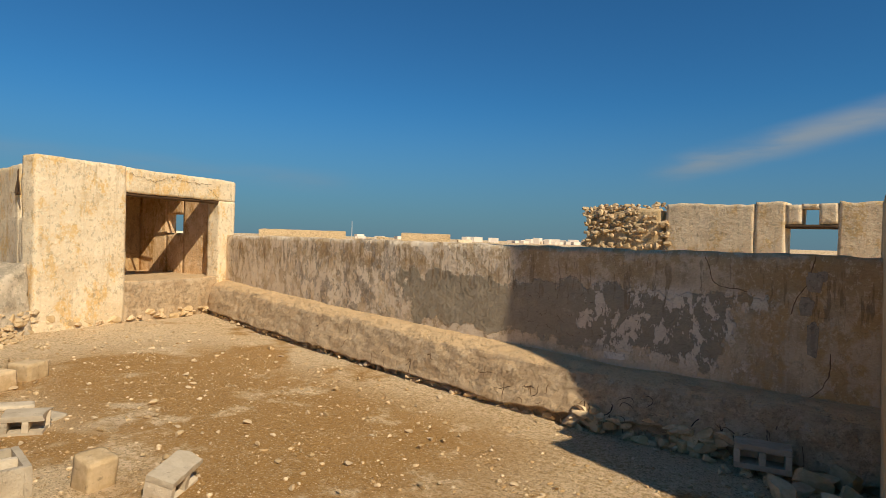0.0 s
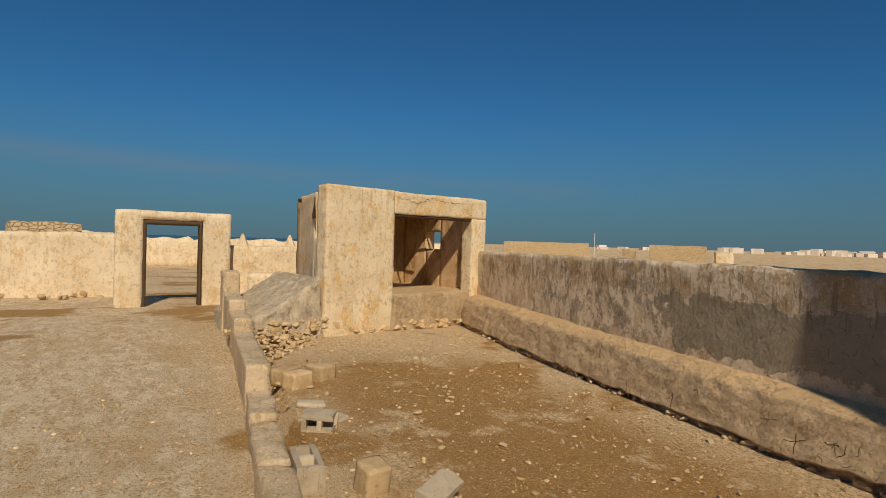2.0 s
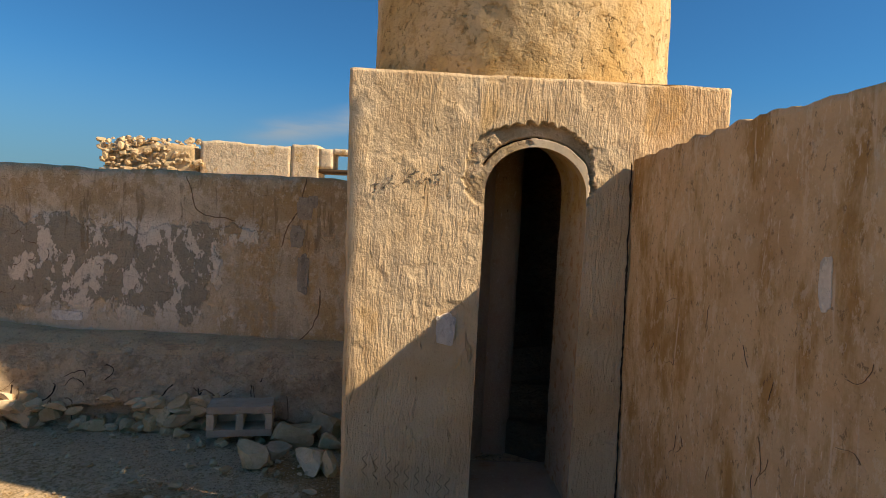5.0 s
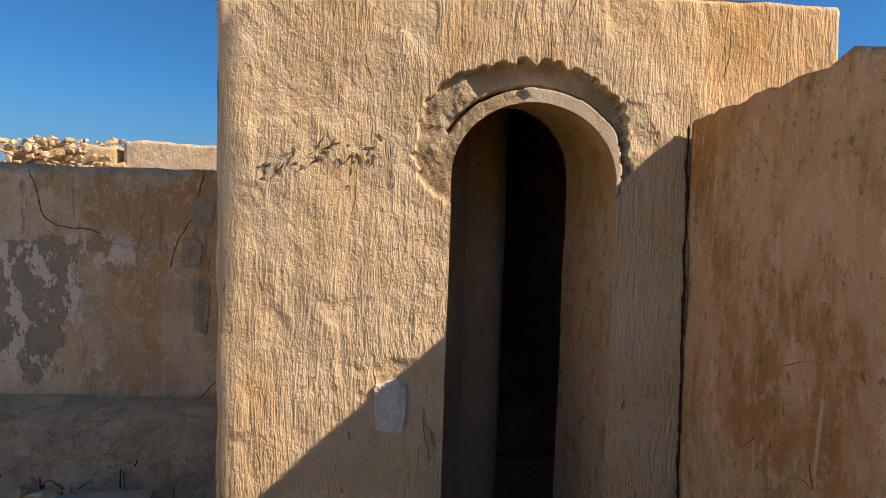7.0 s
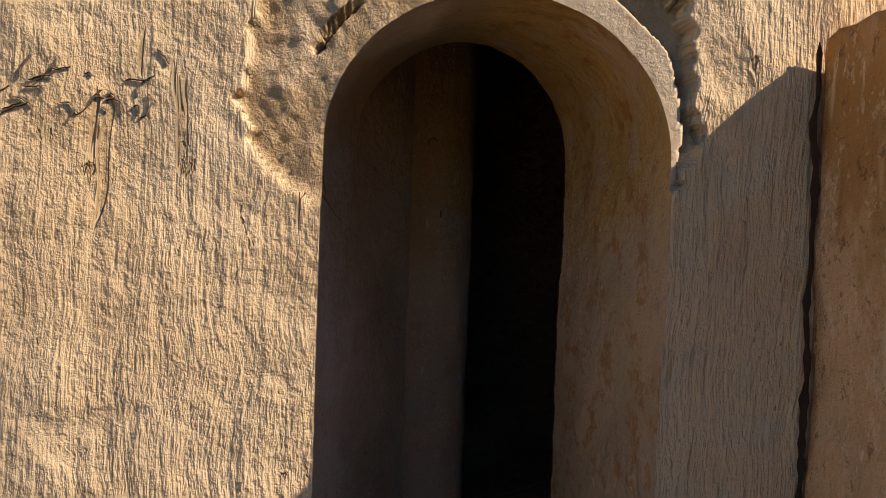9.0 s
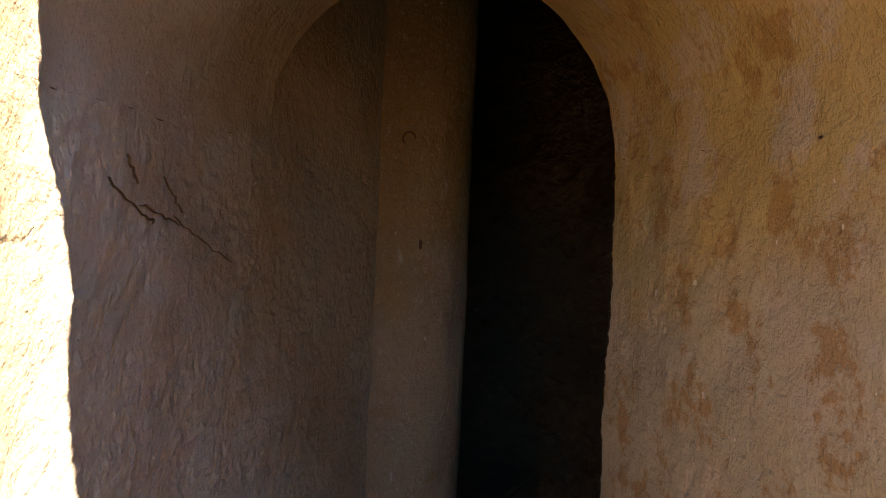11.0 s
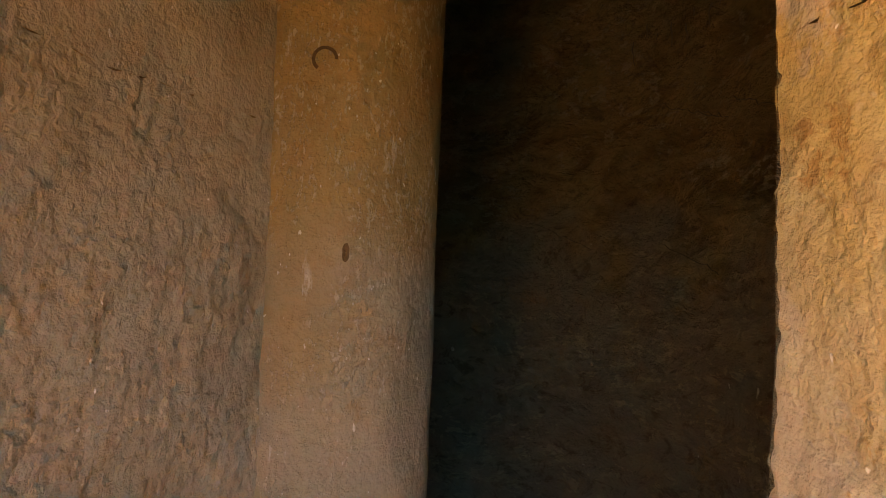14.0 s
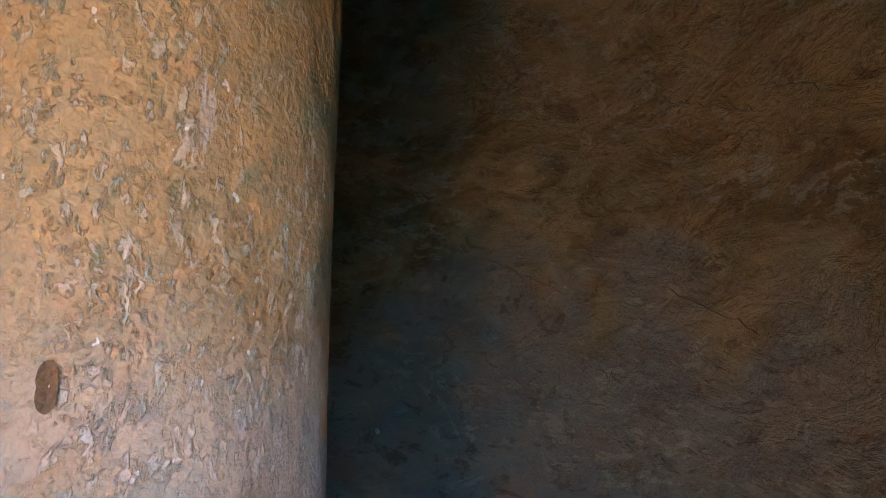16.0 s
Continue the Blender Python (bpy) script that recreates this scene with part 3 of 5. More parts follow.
def build_ground():
    xs, ys = stretch(-4000, 4000, (-11, 1.5), 0.08, 1.25), stretch(-4000, 4000, (-5.5, 2.2), 0.05, 1.25)
    bm = bmesh.new()
    grid = []
    for x in xs:
        row = []
        for y in ys:
            bump = 0.02 * noise.noise(Vector((x * 0.9, y * 0.9, 0))) + 0.011 * noise.noise(Vector((x * 4, y * 4, 2)))
            far = max(0.0, math.hypot(x + 4, y) - 25)
            z = rise(x, y) - trench(x, y) + (bump if far == 0 else bump + min(far, 60) * 0.004 * (noise.noise(Vector((x * 0.06, y * 0.06, 5))) - 0.6))
            row.append(bm.verts.new((x, y, z)))
        grid.append(row)
    for i in range(len(xs) - 1):
        for j in range(len(ys) - 1):
            bm.faces.new((grid[i][j], grid[i + 1][j], grid[i + 1][j + 1], grid[i][j + 1]))
    return tagged(smooth(part("ground", bm, SAND)), "dusty ochre sand strewn with small stones", "ground", kind="structure")


build_ground()
bm = bmesh.new()
bm.faces.new([bm.verts.new(p) for p in ((-140, 44, 0.45), (-3900, 1150, 0.45), (-3900, -3900, 0.45), (-600, -3900, 0.45), (-150, -200, 0.45))])
tagged(part("water", bm, SEA), "calm dark blue sea beyond the flat shore", "sea", kind="structure")


# the courtyard's long wall with its bench
WALL_FAR, WALL_NEAR = -10.1, 0.06


def wall_y(x):
    return 1.30 - 0.02 * x + 0.0082 * x * x


def build_long_wall():
    bm = rough_box(WALL_NEAR - WALL_FAR, 0.34, 1.715, 0.06, 0.011, 0.025, 1)
    for v in bm.verts:
        x = v.co.x + (WALL_NEAR + WALL_FAR) / 2
        k = v.co.z / 1.715
        top = 0.025 * noise.noise(Vector((x * 0.8, 4, 0))) + 0.02 * noise.noise(Vector((x * 5, 9, 0)))
        v.co = Vector((x, wall_y(x) + v.co.y + 0.17, v.co.z + top * k ** 3))
    return tagged(smooth(part("wall_long", bm, COURT)), "weathered plaster courtyard wall with flaking grey and white patches", "wall", kind="structure")


build_long_wall()


def plinth_depth(x):
    return 0.31 + 0.12 * max(0.0, min(1.0, (-x - 1.0) / 2.2))


def build_plinth():
    bm = bmesh.new()

    def place(u, v):
        x = WALL_FAR + (WALL_NEAR - WALL_FAR) * u
        y = wall_y(x)
        g = rise(x, y) - 0.05
        top = 0.59 + max(0, -x - 2.0) * 0.033
        d = plinth_depth(x)
        bare = max(0.0, 1 - abs(x + 1.5) / 1.3)
        n1 = noise.noise(Vector((x * 1.2, v * 3, 0))) * 0.022 + noise.noise(Vector((x * 5, v * 9, 4))) * 0.016 + noise.noise(Vector((x * 13, v * 17, 7))) * 0.006
        lip = top - 0.10
        base = g + 0.13 + 0.04 * noise.noise(Vector((x * 1.7, 1, 9))) + 0.03 * noise.noise(Vector((x * 7, 1, 3))) + 0.1 * bare
        under = 0.09 + 0.03 * noise.noise(Vector((x * 2.3, 7, 0)))
        if v < 0.35:
            k = v / 0.35
            out, z = -0.03 + (d * 0.6 + 0.03) * k, top - 0.05 * k + (lip - top + 0.05) * k ** 4
        elif v < 0.8:
            k = (v - 0.35) / 0.45
            out, z = d * (0.6 + 0.4 * k ** 0.8), lip + (base - lip) * k
        elif v < 0.88:
            k = (v - 0.8) / 0.08
            out, z, n1 = d - under * k, base - 0.01 * k, n1 * 0.6
        else:
            k = (v - 0.88) / 0.12
            out, z = d - under, base + (g - base) * k
        return Vector((x, y - out - n1 * min(1, v * 4), z + n1 * 0.5))

    sheet(bm, place, 420, 50, flip=True)
    return tagged(smooth(part("plinth", bm, PLINTH)), "rounded plaster bench along the foot of the courtyard wall", "plinth", kind="structure")


plinth = build_plinth()

# the wall beside the minaret door
def build_side_wall():
    bm = rough_box(7.2, 0.4, 1.9, 0.03, 0.009, 0.010, 5.0, 4.0)
    for v in bm.verts:
        y = -0.005 - (v.co.x + 3.6) - (0.006 * abs(noise.noise(Vector((1, 2, v.co.z * 9)))) + 0.006 * abs(noise.noise(Vector((3, 2, v.co.z * 31)))) if v.co.x < -3.55 else 0.0)
        k = v.co.z / 1.9
        topz = 1.812 + 0.03 * min(1, max(0, -y / 0.8)) + 0.016 * noise.noise(Vector((y * 5, 0, 3))) + 0.020 * noise.noise(Vector((y * 14, 4, 3))) + 0.008 * noise.noise(Vector((y * 37, 6, 3)))
        v.co = Vector((1.408 - 0.034 * k + v.co.y + 0.2, y, k * topz))
    return tagged(smooth(part("wall_side", bm, OCHRE)), "tall ochre plaster wall with scratches and a broken top edge", "wall", kind="structure")


build_side_wall()
# Out-of-view slab added so that its shadow joins the minaret's on the ground.
tagged(slab("wall_shadow_caster", (2.15, -0.698), (2.03, -0.985), 0.3, 0, 3.97, OCHRE, cell=0.1, amp=0.003, bend=0.006, seed=7, top=0.05), "unseen plain plastered wall added to cast the shadow over the court", "wall", kind="structure")
tagged(slab("wall_south", (1.8, -7.3), (-14, -9.5), 0.4, 0, 1.7, PALE, cell=0.3), "plain plaster courtyard wall", "wall", kind="structure")

# the minaret
minaret = thing("minaret", "plastered minaret with a square base and round shaft", "minaret")
DOOR_L, DOOR_R, SPRING, CROWN = 0.668, 1.162, 1.62, 1.845
TOP = 2.165


def arch_z(x, l=DOOR_L, r=DOOR_R, spring=SPRING, crown=CROWN):
    k = max(-1.0, min(1.0, (x - (l + r) / 2) / ((r - l) / 2)))
    return spring + (crown - spring) * math.sqrt(max(0.0, 1 - k * k))


BREAK_EDGE = ((-40, 0.0), (-12, 0.0), (0, 0.032), (20, 0.045), (45, 0.098), (70, 0.118), (92, 0.112), (112, 0.12), (135, 0.15), (160, 0.13), (182, 0.09), (192, 0.05), (203, 0.0), (330, 0.0))


def arch_gap(x, z):
    """Distance outside the arch's edge, and the angle round it in degrees."""
    cx, hx, hz = (DOOR_L + DOOR_R) / 2, (DOOR_R - DOOR_L) / 2, CROWN - SPRING
    a = math.atan2((z - SPRING) / hz, (x - cx) / hx)
    e = math.hypot(x - cx, z - SPRING) - math.hypot(hx * math.cos(a), hz * math.sin(a))
    deg = math.degrees(a)
    return e, deg if deg > -40 else deg + 360


def break_zone(x, z):
    """0 whole face, 1 smooth band round the arch, 2 broken undercoat, 3 the crack between them."""
    e, a = arch_gap(x, z)
    if e > 0.2:
        return 0
    edge = float(np.interp(a, [k[0] for k in BREAK_EDGE], [k[1] for k in BREAK_EDGE]))
    if edge <= 0:
        return 0
    edge += 0.016 * noise.noise(Vector((a * 0.06, 1, 0))) + 0.020 * noise.noise(Vector((a * 0.19, 5, 0))) + 0.012 * noise.noise(Vector((x * 45, 3, z * 45)))
    if e > edge:
        return 0
    groove = 0.046 - 0.028 * max(0.0, (35 - a) / 35) + 0.004 * noise.noise(Vector((a * 0.09, 0, 2)))
    if e < groove - 0.005:
        return 1 if a < 98 + 8 * noise.noise(Vector((x * 40, z * 40, 0))) else 2
    return 3 if e < groove + 0.008 and 4 < a < 152 else 2


def face_depth(x, z):
    """How far the front face lies behind its plane: dents, the broken plaster round the arch and its groove."""
    d = 0.009 * noise.noise(Vector((x * 3, 0, z * 2.5))) + 0.004 * noise.noise(Vector((x * 11, 3, z * 8)))
    k = break_zone(x, z)
    if k == 1:
        d += 0.008
    elif k == 3:
        d += 0.06
    elif k == 2:
        e, a = arch_gap(x, z)
        rough = 0.005 * noise.noise(Vector((x * 22, 8, z * 22))) + 0.003 * noise.noise(Vector((x * 70, 2, z * 70)))
        d += (0.034 + 0.5 * rough) if a < 125 and e > 0.04 else (0.016 + rough)
    return d


def build_base():
    bm = bmesh.new()
    W, D = 1.846, 1.9

    def left_edge(z):
        return 0.042 * (1 - z / TOP) + 0.006 * noise.noise(Vector((0, z * 7, 1)))

    def right_edge(z):
        return W + 0.006 * noise.noise(Vector((4, z * 7, 1)))

    def top_z(x):
        return TOP + 0.02 * x / W + 0.008 * noise.noise(Vector((x * 6, 2, 2)))

    def front(x, z):
        return Vector((x, face_depth(x, z), z))

    sheet(bm, lambda u, v: front(left_edge(v * SPRING) * (1 - u) + DOOR_L * u, -0.06 * (1 - v) + SPRING * v), 96, 200)
    sheet(bm, lambda u, v: front(DOOR_R * (1 - u) + right_edge(v * SPRING) * u, -0.06 * (1 - v) + SPRING * v), 96, 200)
    sheet(bm, lambda u, v: front(left_edge(SPRING + v * 0.55) * (1 - u) + DOOR_L * u, SPRING + (top_z(u * 0.6) - SPRING) * v), 130, 110)
    sheet(bm, lambda u, v: front(DOOR_R * (1 - u) + right_edge(SPRING + v * 0.55) * u, SPRING + (top_z(1.2 + u * 0.6) - SPRING) * v), 130, 110)

    def over(u, v):
        x = (DOOR_L + DOOR_R) / 2 - math.cos(math.pi * u) * (DOOR_R - DOOR_L) / 2
        a = arch_z(x)
        return front(x, a + (top_z(x) - a) * v)

    sheet(bm, over, 120, 110)
    sheet(bm, lambda u, v: Vector((left_edge(v * TOP), D * (1 - u), -0.06 + (top_z(0) + 0.06) * v)), 20, 40)
    sheet(bm, lambda u, v: Vector((right_edge(v * TOP), D * u, -0.06 + (top_z(W) + 0.06) * v)), 20, 40)
    sheet(bm, lambda u, v: Vector((W * (1 - u), D, top_z(0) * v)), 12, 12)
    sheet(bm, lambda u, v: Vector((W * u, D * v, top_z(W * u))), 60, 60)
    inside = [f for f in bm.faces if f.normal_update() is None and abs(f.normal.z) > 0.9 and math.hypot(f.calc_center_median().x - 0.945, f.calc_center_median().y - 0.945) < 0.80]
    bmesh.ops.delete(bm, geom=inside, context="FACES")
    for v in list(bm.verts):
        if abs(v.co.y) < 0.1:
            for ex in (left_edge(v.co.z), right_edge(v.co.z)):
                e = 0.014 - abs(v.co.x - ex)
                if e > 0:
                    v.co.y += e * 0.9
            e = 0.014 - (top_z(v.co.x) - v.co.z)
            if e > 0:
                v.co.y += e * 0.8
    bmesh.ops.remove_doubles(bm, verts=bm.verts, dist=0.002)
    ob = smooth(part("base", bm, COMBED, minaret, "square base with vertically combed sand-coloured plaster"))
    ob.data.materials.append(BAND), ob.data.materials.append(UNDERCOAT)
    for p in ob.data.polygons:
        c = p.center
        if c.z > 1.4 and abs(c.y) < 0.1 and abs(c.x - 0.915) < 0.5:
            p.material_index = min(2, break_zone(c.x, c.z))
    return ob


base = build_base()

# the door's reveal, the stair well, its newel and steps
CX, CY, CR = 0.95, 1.02, 0.62
NX, NY, NR = 0.90, 0.92, 0.118
INNER_Y, INNER_R, INNER_SPRING, INNER_CROWN = 0.515, 1.168, 1.68, 1.93
LEFT_PLAN = ((0.668, 0.0), (0.645, 0.12), (0.638, 0.24), (0.643, 0.36), (0.672, 0.48), (0.725, 0.62), (0.785, 0.735), (0.834, 0.828))


def along(plan, u):
    """A point on a smooth line through plan, u from 0 to 1."""
    k = u * (len(plan) - 1)
    i = min(int(k), len(plan) - 2)
    t = k - i
    p = [Vector(plan[max(0, min(len(plan) - 1, j))]) for j in (i - 1, i, i + 1, i + 2)]
    return 0.5 * (2 * p[1] + (p[2] - p[0]) * t + (2 * p[0] - 5 * p[1] + 4 * p[2] - p[3]) * t ** 2 + (3 * p[1] - p[0] - 3 * p[2] + p[3]) * t ** 3)


def worn(p, amp=0.006):
    return p + noise.noise_vector(p * 7) * amp + noise.noise_vector(p * 26) * amp * 0.5


LEFT_LINE = [along(LEFT_PLAN, k / 200) for k in range(201)]


def left_x(y):
    return min(LEFT_LINE, key=lambda p: abs(p.y - y)).x


def right_x(y):
    u = y / INNER_Y
    return DOOR_R + (INNER_R - DOOR_R) * u + 0.012 * math.sin(u * 3.1)


def spring_z(y):
    return SPRING + (INNER_SPRING - SPRING) * min(1, y / INNER_Y)


def skin(p):
    return worn(p, 0.006 * min(1, max(0, p.y) * 14))


def grit(p):
    """A gritty skin, coarser in some patches than in others."""
    k = min(1, max(0, p.y) * 8) * (0.6 + 0.8 * abs(noise.noise(p * 5)))
    return p + (noise.noise_vector(p * 85) * 0.0022 + noise.noise_vector(p * 150) * 0.0026) * k


def meet_face(bm):
    """Brings the front edge of a lining onto the uneven face."""
    for v in bm.verts:
        v.co.y += face_depth(v.co.x, v.co.z) * max(0.0, 1 - v.co.y / 0.12)


def build_reveal():
    bm = bmesh.new()

    def right(u, v):
        y = u * INNER_Y
        return skin(Vector((right_x(y), y, -0.06 + (spring_z(y) + 0.06) * v)))

    def vault(u, v):
        y = u * INNER_Y
        l, r, s = left_x(y), right_x(y), spring_z(y)
        c = CROWN + (INNER_CROWN - CROWN) * u
        x = (l + r) / 2 + math.cos(math.pi * v) * (r - l) / 2
        return skin(Vector((x, y, arch_z(x, l, r, s, c))))

    sheet(bm, lambda u, v: grit(right(u, v)), 130, 400, flip=True)
    sheet(bm, vault, 44, 60, flip=True)
    meet_face(bm)
    bmesh.ops.remove_doubles(bm, verts=bm.verts, dist=0.003)
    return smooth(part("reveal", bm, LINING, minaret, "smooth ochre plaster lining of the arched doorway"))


def build_left_lining():
    bm = bmesh.new()

    def low(u, v):
        p = along(LEFT_PLAN, u)
        return grit(skin(Vector((p.x, p.y, -0.06 + (spring_z(p.y) + 0.06) * v))))

    def high(u, v):
        p = along(LEFT_PLAN, 0.585 + 0.415 * u)
        return skin(Vector((p.x, p.y, INNER_SPRING + 0.75 * v)))

    sheet(bm, low, 330, 620)
    sheet(bm, high, 24, 30)
    meet_face(bm)
    bmesh.ops.remove_doubles(bm, verts=bm.verts, dist=0.002)
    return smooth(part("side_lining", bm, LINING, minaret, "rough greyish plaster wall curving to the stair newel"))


def build_well():
    bm = bmesh.new()
    a0, a1 = -0.86, 3.9
    jog = Vector((CX + CR * math.cos(a0), CY + CR * math.sin(a0)))

    def place(u, v):
        a = a0 + (a1 - a0) * u
        z = 1.0 * v / 0.1 - 0.06 if v < 0.1 else (0.94 + 1.46 * (v - 0.1) / 0.7 if v < 0.8 else 2.4 + 2.94 * (v - 0.8) / 0.2)
        r = CR + 0.012 * noise.noise(Vector((a * 2, z * 2, 0))) + 0.008 * noise.noise(Vector((a * 6, z * 7, 3)))
        if 0.9 < z < 2.45:
            bent = 0.5 * noise.noise(Vector((a * 3, z * 4, 9)))
            for size, cut_at, deep in ((4.0, 0.05, 0.007), (9.0, 0.1, 0.004), (21.0, 0.12, 0.0025)):
                n = noise.noise(Vector((a * 0.6 * size + bent, z * 1.5 * size + bent, size)))
                r -= deep * max(0.0, min(1.0, (n - cut_at) / 0.07))
            r += 0.0022 * noise.noise(Vector((a * 30, z * 60, 1)))
        return Vector((CX + r * math.cos(a), CY + r * math.sin(a), z))

    sheet(bm, place, 420, 400, flip=True)
    sheet(bm, lambda u, v: worn(Vector((INNER_R + (jog.x - INNER_R) * u, INNER_Y + (jog.y - INNER_Y) * u, -0.06 + 5.4 * v)), 0.004), 6, 90, flip=True)
    end = Vector((CX + CR * math.cos(a1), CY + CR * math.sin(a1)))
    sheet(bm, lambda u, v: Vector((end.x + (0.40 - end.x) * u, end.y + (INNER_Y - end.y) * u, 5.34 * v)), 2, 2)
    sheet(bm, lambda u, v: Vector((0.40 + (INNER_R - 0.40) * u, INNER_Y + 0.004, 1.93 + 3.41 * v)), 2, 2)
    sheet(bm, lambda u, v: Vector((0.2 + 1.5 * u, 0.3 + 1.5 * v, 5.34)), 2, 2)
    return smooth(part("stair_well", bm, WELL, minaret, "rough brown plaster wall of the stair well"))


def build_newel():
    bm = bmesh.new()

    def place(u, v):
        a = 2 * math.pi * u
        z = -0.06 + 5.4 * v
        r = NR + 0.006 * noise.noise(Vector((math.cos(a), math.sin(a), z * 2))) + 0.003 * noise.noise(Vector((math.cos(a) * 4, math.sin(a) * 4, z * 9)))
        return Vector((NX + r * math.cos(a), NY + r * math.sin(a), z))

    sheet(bm, place, 64, 150, flip=False)
    bmesh.ops.remove_doubles(bm, verts=bm.verts, dist=0.0005)
    return smooth(part("newel", bm, INNER, minaret, "round plastered newel of the winding stair"))


def build_steps():
    for i in range(20):
        if i == 9:
            continue
        a0 = math.radians(-40 + 30 * i)
        z1 = 0.215 * (i + 1)
        z0 = max(-0.05, z1 - 0.24) if i > 3 else -0.05
        bm = bmesh.new()
        ring = []
        for r in (NR - 0.03, CR + 0.04):
            for k in range(6):
                a = a0 + math.radians(31) * k / 5
                c = (NX, NY) if r < 0.3 else (CX, CY)
                ring.append(((c[0] + r * math.cos(a), c[1] + r * math.sin(a))))
        lo = [bm.verts.new((*p, z0)) for p in ring]
        hi = [bm.verts.new((*p, z1)) for p in ring]
        for k in range(5):
            bm.faces.new((hi[k], hi[6 + k], hi[7 + k], hi[k + 1]))
            bm.faces.new((lo[k + 1], lo[7 + k], lo[6 + k], lo[k]))
        bm.faces.new((lo[0], lo[6], hi[6], hi[0]))
        bm.faces.new((hi[5], hi[11], lo[11], lo[5]))
        bmesh.ops.bevel(bm, geom=[e for e in bm.edges if abs(e.verts[0].co.z - z1) < 1e-4 and abs(e.verts[1].co.z - z1) < 1e-4 and len(e.link_faces) == 2], offset=0.015, segments=2, affect="EDGES")
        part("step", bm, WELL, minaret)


build_reveal(), build_left_lining(), build_well(), build_newel(), build_steps()


def build_shaft():
    bm = bmesh.new()

    def place(u, v):
        a = 2 * math.pi * u
        z = TOP - 0.03 + 5.9 * v
        r = 0.90 - 0.012 * (z - TOP) + 0.012 * noise.noise(Vector((math.cos(a) * 2, math.sin(a) * 2, z * 1.5))) + 0.006 * noise.noise(Vector((math.cos(a) * 9, math.sin(a) * 9, z * 8)))
        return Vector((0.945 + r * math.cos(a), 0.945 + r * math.sin(a), z))

    sheet(bm, place, 180, 200)
    sheet(bm, lambda u, v: Vector((0.945 + 0.84 * v * math.cos(2 * math.pi * u), 0.945 + 0.84 * v * math.sin(2 * math.pi * u), 8.03)), 48, 2, flip=True)
    bmesh.ops.remove_doubles(bm, verts=bm.verts, dist=0.0005)
    return smooth(part("shaft", bm, SHAFT, minaret, "round shaft of pitted yellow-brown plaster"))


build_shaft()
bm = rough_box(0.60, 0.62, 0.10, 0.04, 0.006, 0.02, 3)
part("threshold", bm, INNER, minaret).location = (0.915, 0.30, -0.045)


# the roofless guard room at the end of the wall
GA, GB = Vector((-9.32, -1.10)), Vector((-10.1, 2.54))
GW = (GB - GA).normalized()
GN = Vector((-GW.y, GW.x))


def guard(s, d):
    """s metres along the front, d metres behind it."""
    p = GA + GW * s + GN * d
    return (p.x, p.y)


room = thing("guard_room", "small roofless guard room of cream plaster with a wide doorway", "hut")
GL = (GB - GA).length
D0 = 1.38
slab("wall_front", guard(D0, 0.32), guard(0, 0.32), 0.32, 0.1, 2.77, GUARD, room, 0.05, 0.014, 0.03, 11, 0.012)
slab("corner_pier", guard(GL, 0.32), guard(GL - 0.4, 0.32), 0.32, 0.2, 2.36, GUARD, room, 0.05, 0.012, 0.025, 12)
slab("lintel", guard(GL, 0.32), guard(D0 + 0.002, 0.32), 0.32, 2.35, 2.755, GUARD, room, 0.04, 0.010, 0.03, 13, 0.012)
slab("door_beam", guard(GL - 0.36, 0.30), guard(D0 - 0.05, 0.30), 0.27, 2.305, 2.36, WOOD, room, 0.06, 0.008, 0.01, 14)
LEFT_WAY = Vector((-0.975, 0.115))


def left_at(s):
    p = GA + LEFT_WAY * s
    return (p.x, p.y)


slab("wall_left", left_at(2.7), left_at(1.0), 0.3, 0.1, 2.70, GUARD, room, 0.07, 0.014, 0.03, 15, 0.05)
slab("wall_left", left_at(0.8), left_at(0.33), 0.3, 0.1, 2.72, GUARD, room, 0.07, 0.014, 0.03, 25, 0.05)
slab("wall_left", left_at(1.01), left_at(0.79), 0.28, 0.1, 1.9, GUARD, room, 0.05, 0.014, 0.03, 26, 0.05)
slab("wall_back", guard(0.9, 2.4), guard(GL, 2.4), 0.3, 0.2, 2.7, SHADED_OCHRE, room, 0.07, 0.014, 0.03, 16, 0.05)
slab("platform", guard(GL - 0.04, 2.4), guard(D0 - 0.1, 2.4), 2.36, 0.1, 0.92, PLINTH, room, 0.06, 0.015, 0.05, 17)
for s0, s1, z0, z1 in ((0.32, 1.15, 0.3, 2.68), (1.62, 2.4, 0.3, 2.68), (1.15, 1.62, 0.3, 1.72), (1.15, 1.62, 2.1, 2.68)):
    slab("wall_right", guard(GL - 0.22, s1), guard(GL - 0.22, s0), 0.24, z0, z1, OCHRE, room, 0.07, 0.004, 0.006, 18)
# Unseen slab below the wall tops, added to shade the back of the room.
slab("shade_mat", guard(0.75, 1.0), guard(3.48, 1.0), 1.4, 2.58, 2.66, WOOD, room, 0.08, 0.02, 0.02, 19)
for k in range(7):
    p = guard(1.7 + 0.24 * k + 0.05 * (k % 2), 0.95)
    bm = rough_box(0.04, 0.5 + 0.16 * (k % 3), 0.04, 0.12, 0.008, 0.012, 60 + k)
    part("roof_pole", bm, WOOD, room).matrix_world = pose(p[0], p[1], 2.60, 6, 0, math.degrees(math.atan2(GN.y, GN.x)) - 90 + 9 * (k % 3 - 1))
